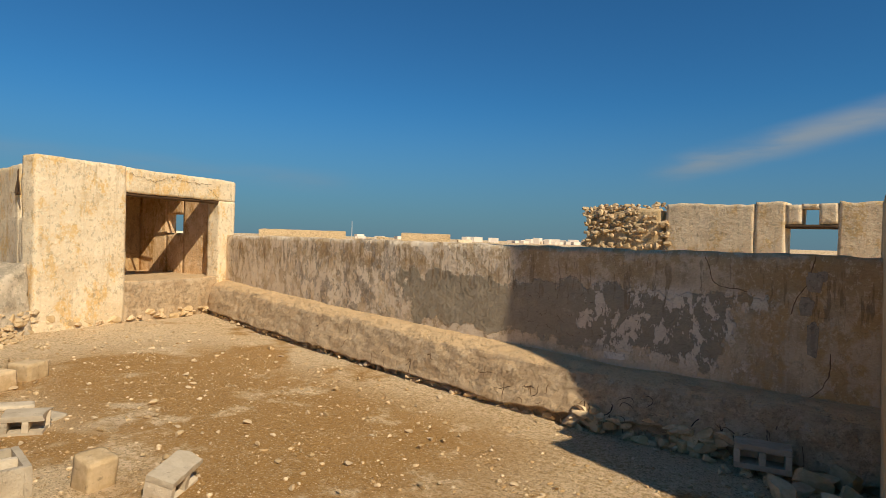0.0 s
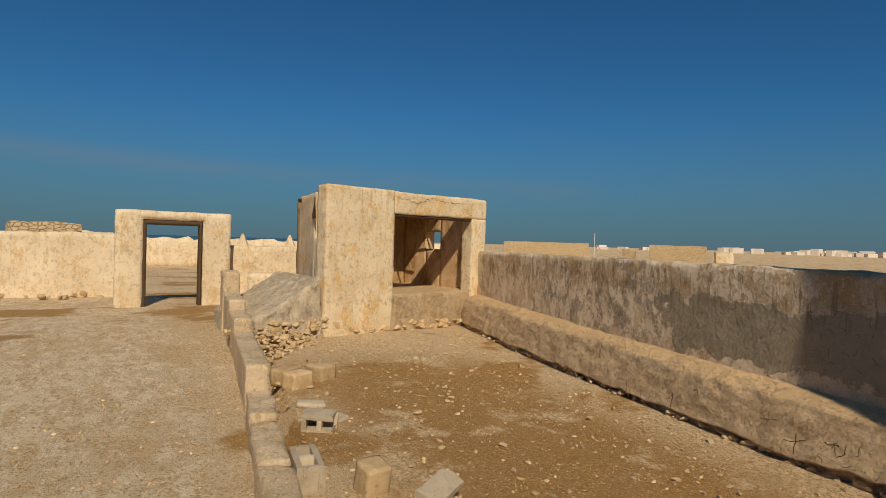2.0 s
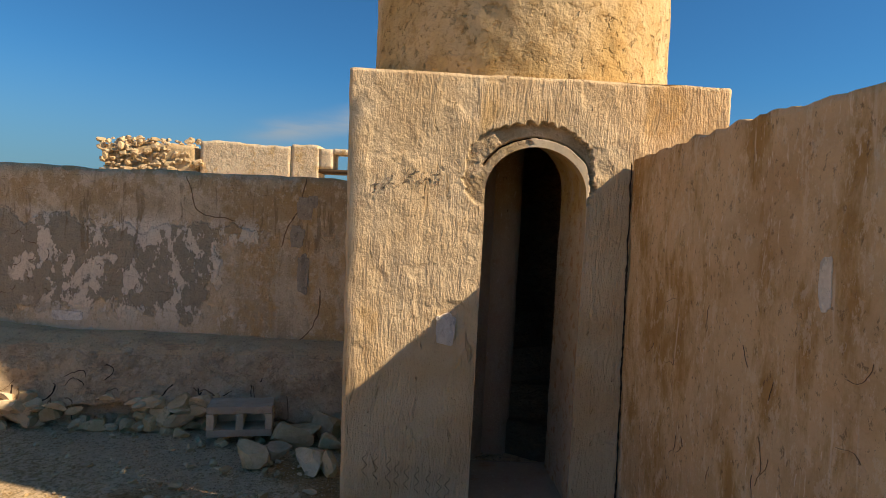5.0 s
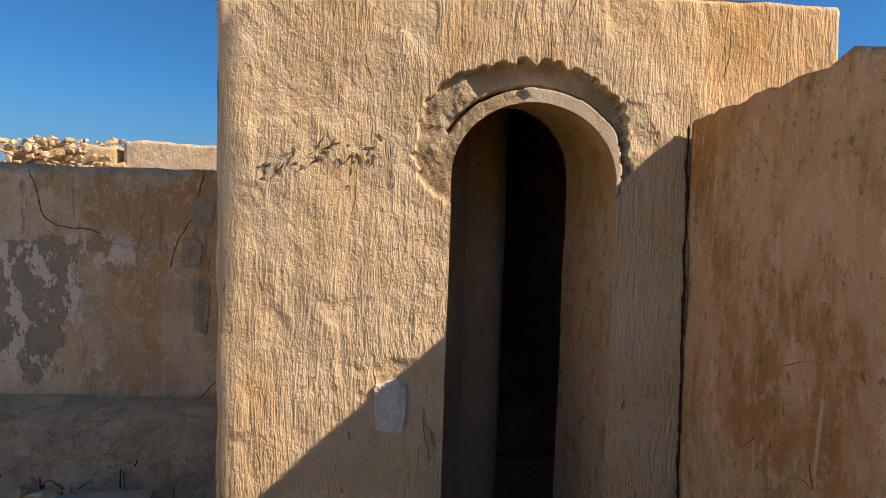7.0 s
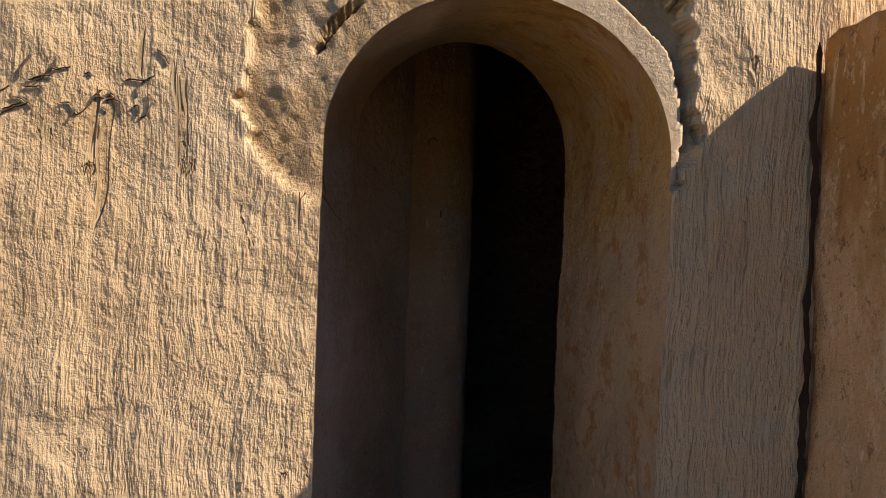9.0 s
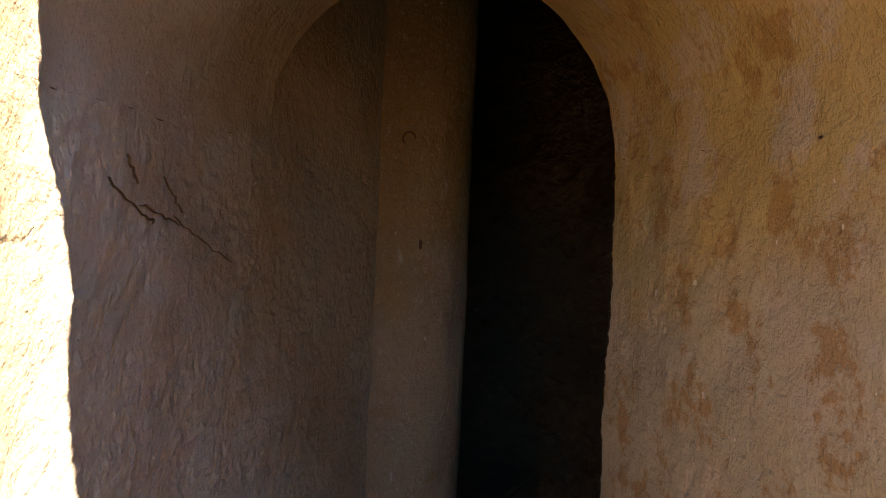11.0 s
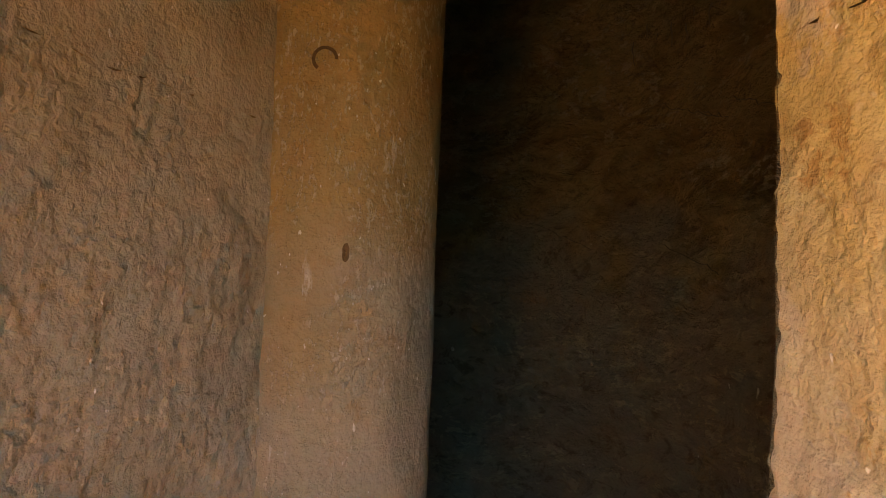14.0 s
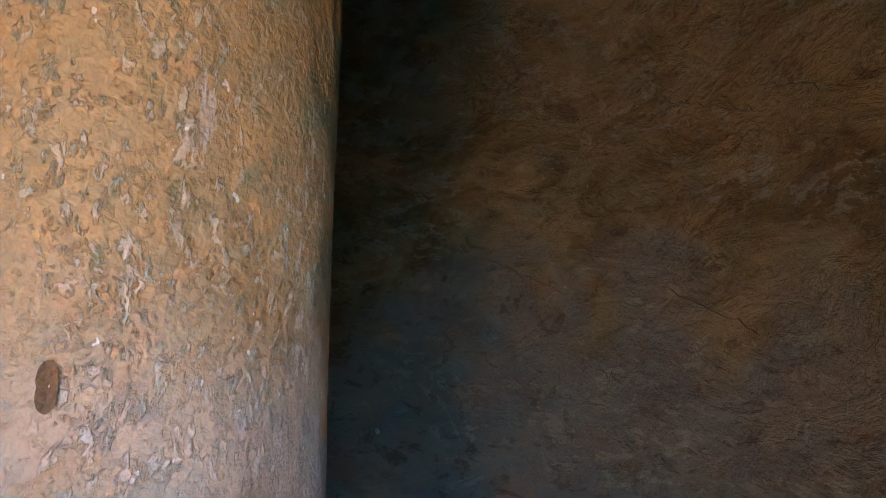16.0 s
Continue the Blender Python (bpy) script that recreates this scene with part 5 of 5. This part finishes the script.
for k in range(36):
    bm = bmesh.new()
    s = (0.12 + 0.0095 * k, 0, 1.595 + 0.0025 * k + rm.uniform(-0.03, 0.05))
    way, up = ((0.9, 0, 0.25), (0.2, 0, 1)) if k % 3 else ((0.1, 0, 1), (1, 0, 0))
    ribbon(bm, [on_face(p) for p in squiggle(s, way, up, rm, rm.uniform(0.015, 0.05), 0.5)], 0.0028, (0, -1, 0))
    part("charcoal_mark", bm, CHARCOAL, base)
for k in range(9):
    bm = bmesh.new()
    s = (0.16 + 0.05 * k + rm.uniform(-0.01, 0.01), 0, 0.34 - 0.015 * k)
    ribbon(bm, [on_face(Vector((s[0] + 0.012 * math.sin(i * 1.3), 0, s[2] - i * 0.012))) for i in range(12)], 0.003, (0, -1, 0))
    part("scored_line", bm, SCORE, base)


for k in range(34):
    bm = bmesh.new()
    y = -rm.uniform(0.35, 2.2)
    z = rm.uniform(0.15, 1.25)
    way, up = ((0, -1, 0.2), (0, 0, 1)) if k % 2 else ((0, -0.1, -1), (0, -1, 0))
    pts = squiggle((0, y, z), way, up, rm, rm.uniform(0.04, 0.16), 0.3, 18)
    ribbon(bm, [on_side(p) for p in pts], 0.0016, (-1, 0, 0))
    part("charcoal_mark", bm, CHARCOAL if k % 3 else SCORE, side_wall)


def patch(name, place, material, parent, out, seed, lift=0.006):
    """A skim of plaster with a ragged outline; place(a, b) gives points for a, b in -1 to 1."""
    bm = bmesh.new()
    n = 26
    rim = []
    for k in range(n):
        a = 2 * math.pi * k / n
        r = 0.85 + 0.28 * noise.noise(Vector((math.cos(a) * 1.7, math.sin(a) * 1.7, seed)))
        rim.append((r * math.copysign(abs(math.cos(a)) ** 0.6, math.cos(a)), r * math.copysign(abs(math.sin(a)) ** 0.6, math.sin(a))))
    c = bm.verts.new(Vector(place(0, 0)) + Vector(out) * lift)
    mid = [bm.verts.new(Vector(place(a * 0.93, b * 0.93)) + Vector(out) * lift) for a, b in rim]
    low = [bm.verts.new(Vector(place(a, b)) - Vector(out) * 0.01) for a, b in rim]
    for i in range(n):
        j = (i + 1) % n
        bm.faces.new((c, mid[i], mid[j]))
        bm.faces.new((mid[i], low[i], low[j], mid[j]))
    bmesh.ops.recalc_face_normals(bm, faces=bm.faces)
    return part(name, bm, material, parent)


patch("plaster_patch", lambda a, b: on_face(Vector((0.512 + 0.058 * a, 0, 0.95 + 0.088 * b))), PATCH, base, (0, -1, 0), 3.0, 0.010)
patch("plaster_patch", lambda a, b: on_side(Vector((0, -1.36 + 0.03 * a, 1.36 + 0.085 * b))), PATCH, side_wall, (-1, 0, 0), 5.0, 0.002)
patch("plaster_patch", lambda a, b: on_long(Vector((-2.05 + 0.15 * a, 0, 0.67 + 0.04 * b))), PATCH, long_wall, (0, -1, 0), 8.0)
CEMENT = plain_plaster("grey_cement", (0.34, 0.30, 0.25), (0.40, 0.36, 0.30), (0.38, 0.32, 0.26), 19.0)
for cx, cz, rx, rz, sd in ((-0.42, 1.50, 0.07, 0.10, 1), (-0.47, 1.30, 0.06, 0.09, 2), (-0.42, 1.05, 0.05, 0.16, 3), (-0.37, 1.55, 0.05, 0.05, 6)):
    patch("cement_patch", lambda a, b: on_long(Vector((cx + rx * a, 0, cz + rz * b))), CEMENT, long_wall, (0, -1, 0), sd)
for x0, z0, dx in ((-0.42, 1.71, 0.02), (-0.30, 0.95, -0.03), (-1.25, 1.68, 0.01)):
    bm = bmesh.new()
    pts = squiggle((x0, 0, z0), (dx, 0, -1), (1, 0, 0), rm, 0.55, 0.35, 24)
    ribbon(bm, [on_long(p) for p in pts], 0.009, (0, -1, 0))
    part("crack", bm, SCORE, long_wall)
def on_plinth(p):
    return stick(plinth, (p.x, wall_y(p.x) - plinth_depth(p.x) + 0.05, p.z), (0, 1, 0))


# Dark strip over the wall's seam, standing in for the shade in the gap.
bm = bmesh.new()
crack_line = [Vector((1.408 - 0.034 * z / 1.82 - 0.004 + 0.006 * noise.noise(Vector((0, 3, z * 11))), -0.010 - 0.005 * noise.noise(Vector((5, 3, z * 17))), z)) for z in np.linspace(0.02, 1.80, 110)]
ribbon(bm, crack_line, 0.011, (-0.75, -0.66, 0))
part("crack", bm, CRACK_SHADE, side_wall)

# cracks and broken edges along the bench
rp = random.Random(41)
for k in range(52):
    x = -0.35 - 6.2 * rp.random() ** 1.4
    bm = bmesh.new()
    way = (1, 0, rp.uniform(-0.5, 0.5)) if k % 3 else (0.3, 0, -1)
    pts = squiggle((x, 0, rise(x, 1) + rp.uniform(0.10, 0.34)), way, (0, 0, 1), rp, rp.uniform(0.06, 0.22), 0.7, 12)
    ribbon(bm, [on_plinth(p) for p in pts], rp.uniform(0.005, 0.013), (0, -1, 0))
    part("crack", bm, CRACK_SHADE if k % 2 else SCORE, plinth)
for row, (z0, n) in enumerate(((1.20, 7), (1.02, 11), (0.86, 9))):
    for k in range(n):
        bm = bmesh.new()
        pts = squiggle((-3.05 + 0.12 * k, 0, z0 + rm.uniform(-0.03, 0.03)), (1, 0, rm.uniform(-0.6, 0.9)), (0, 0, 1), rm, rm.uniform(0.06, 0.13), 0.9, 10)
        ribbon(bm, [on_long(p) for p in pts], 0.005, (0, -1, 0))
        part("scratched_mark", bm, SCORE, long_wall)

# the keyhole dent and other small holes on the newel
newel = bpy.data.objects["newel"]
DENT = plain("dent_plaster", (0.17, 0.095, 0.045), 0.95, 90, 0.3)
bm = bmesh.new()
cols = []
for k in range(25):
    a = 2 * math.pi * k / 24
    r = 0.0032 * (1 + 0.75 * abs(math.cos(a)) ** 1.6) * (1 + 0.12 * noise.noise(Vector((k * 0.6, 0, 0))))
    cols.append((0.9137 + r * math.sin(a), 1.5495 + 1.7 * r * math.cos(a)))
rim = [bm.verts.new((x, NY - math.sqrt(NR ** 2 - (x - NX) ** 2) - 0.003, z)) for x, z in cols[:-1]]
mid = bm.verts.new((0.9137, NY - math.sqrt(NR ** 2 - (0.9137 - NX) ** 2) - 0.001, 1.5495))
for k in range(24):
    bm.faces.new((mid, rim[k], rim[(k + 1) % 24]))
part("dent", bm, DENT, newel)

bm = bmesh.new()
for k in range(13):
    a0, a1 = 2 * math.pi * k / 20, 2 * math.pi * (k + 1) / 20
    q = []
    for a, r in ((a0, 0.010), (a1, 0.010), (a1, 0.0135), (a0, 0.0135)):
        x, z = 0.884 + r * math.cos(a), 1.745 + r * math.sin(a)
        q.append(bm.verts.new((x, NY - math.sqrt(NR ** 2 - (x - NX) ** 2) - 0.0045, z)))
    bm.faces.new(q)
part("ring_mark", bm, DENT, newel)

# cracks and flecks on the doorway's lining
lining, reveal = bpy.data.objects["side_lining"], bpy.data.objects["reveal"]


def on_lining(y, z):
    return stick(lining, (left_x(y) + 0.05, y, z), (-1, 0, 0))


for y0, z0, run, drop in ((0.19, 1.585, 0.10, -0.03), (0.25, 1.57, 0.09, -0.012), (0.33, 1.565, 0.12, -0.05), (0.30, 1.60, 0.05, -0.03), (0.22, 1.61, 0.03, -0.02)):
    bm = bmesh.new()
    pts = [on_lining(y0 + run * k / 12, z0 + drop * k / 12 + 0.006 * noise.noise(Vector((k * 0.7, y0 * 9, 0)))) for k in range(13)]
    ribbon(bm, pts, 0.0022, (1, 0, 0))
    part("crack", bm, SCORE, lining)
FLECK = plain("lime_fleck", (0.62, 0.54, 0.45), 0.9, 60, 0.2)
rf = random.Random(8)
for k in range(16):
    y, z = rf.uniform(0.12, 0.7), rf.uniform(1.25, 1.60)
    s = rf.uniform(0.0007, 0.0016)
    patch("lime_fleck", lambda a, b: on_lining(y + s * a, z + s * 1.3 * b), FLECK, lining, (1, 0, 0), k, 0.0012)
for y, z, s in ((0.386, 1.502, 0.004), (0.39, 1.345, 0.004), (0.36, 1.46, 0.003), (0.27, 1.41, 0.004), (0.42, 1.58, 0.003), (0.30, 1.52, 0.003), (0.45, 1.30, 0.003)):
    patch("lime_fleck", lambda a, b: stick(reveal, (right_x(y) - 0.05, y + s * 0.35 * a, z + s * 1.0 * b), (1, 0, 0)), FLECK, reveal, (-1, 0, 0), y * 50, 0.0012)
for k in range(22):
    a = rf.uniform(-2.6, -0.25)
    z, s = rf.uniform(1.3, 1.85), rf.uniform(0.0004, 0.0010)
    p = Vector((NX + (NR + 0.004) * math.cos(a), NY + (NR + 0.004) * math.sin(a), z))
    w = Vector((-math.sin(a), math.cos(a), 0))
    n = Vector((math.cos(a), math.sin(a), 0))
    patch("lime_fleck", lambda u, v: stick(newel, p + w * s * u + Vector((0, 0, s * 1.8 * v)) + n * 0.1, -n), FLECK, newel, n, k, 0.001)

# flaking cracks and dark runs on the wall of the stair well
well = bpy.data.objects["stair_well"]


def on_well(a, z):
    w = Vector((math.cos(a), math.sin(a), 0))
    return stick(well, Vector((CX, CY, z)) + w * (CR - 0.1), w)


rw2 = random.Random(17)
for k in range(7):
    a, z, run = rw2.uniform(-0.1, 1.0), rw2.uniform(1.42, 2.0), rw2.uniform(0.06, 0.24)
    bm = bmesh.new()
    pts = [on_well(a - run * i / 14, z - 0.25 * run * i / 14 + 0.012 * noise.noise(Vector((i * 0.6, k * 3.0, 0)))) for i in range(15)]
    ribbon(bm, pts, 0.002, (-math.cos(a), -math.sin(a), 0))
    part("crack", bm, SCORE, well)
for k in range(9):
    a, z = 0.20 + 0.045 * k + rw2.uniform(-0.01, 0.01), 2.05 + rw2.uniform(-0.02, 0.02)
    bm = bmesh.new()
    ribbon(bm, [on_well(a + 0.001 * math.sin(i), z - 0.004 * (1 + k % 3) * i * 0.5) for i in range(9)], 0.0035, (-math.cos(a), -math.sin(a), 0))
    part("dark_run", bm, SCORE, well)
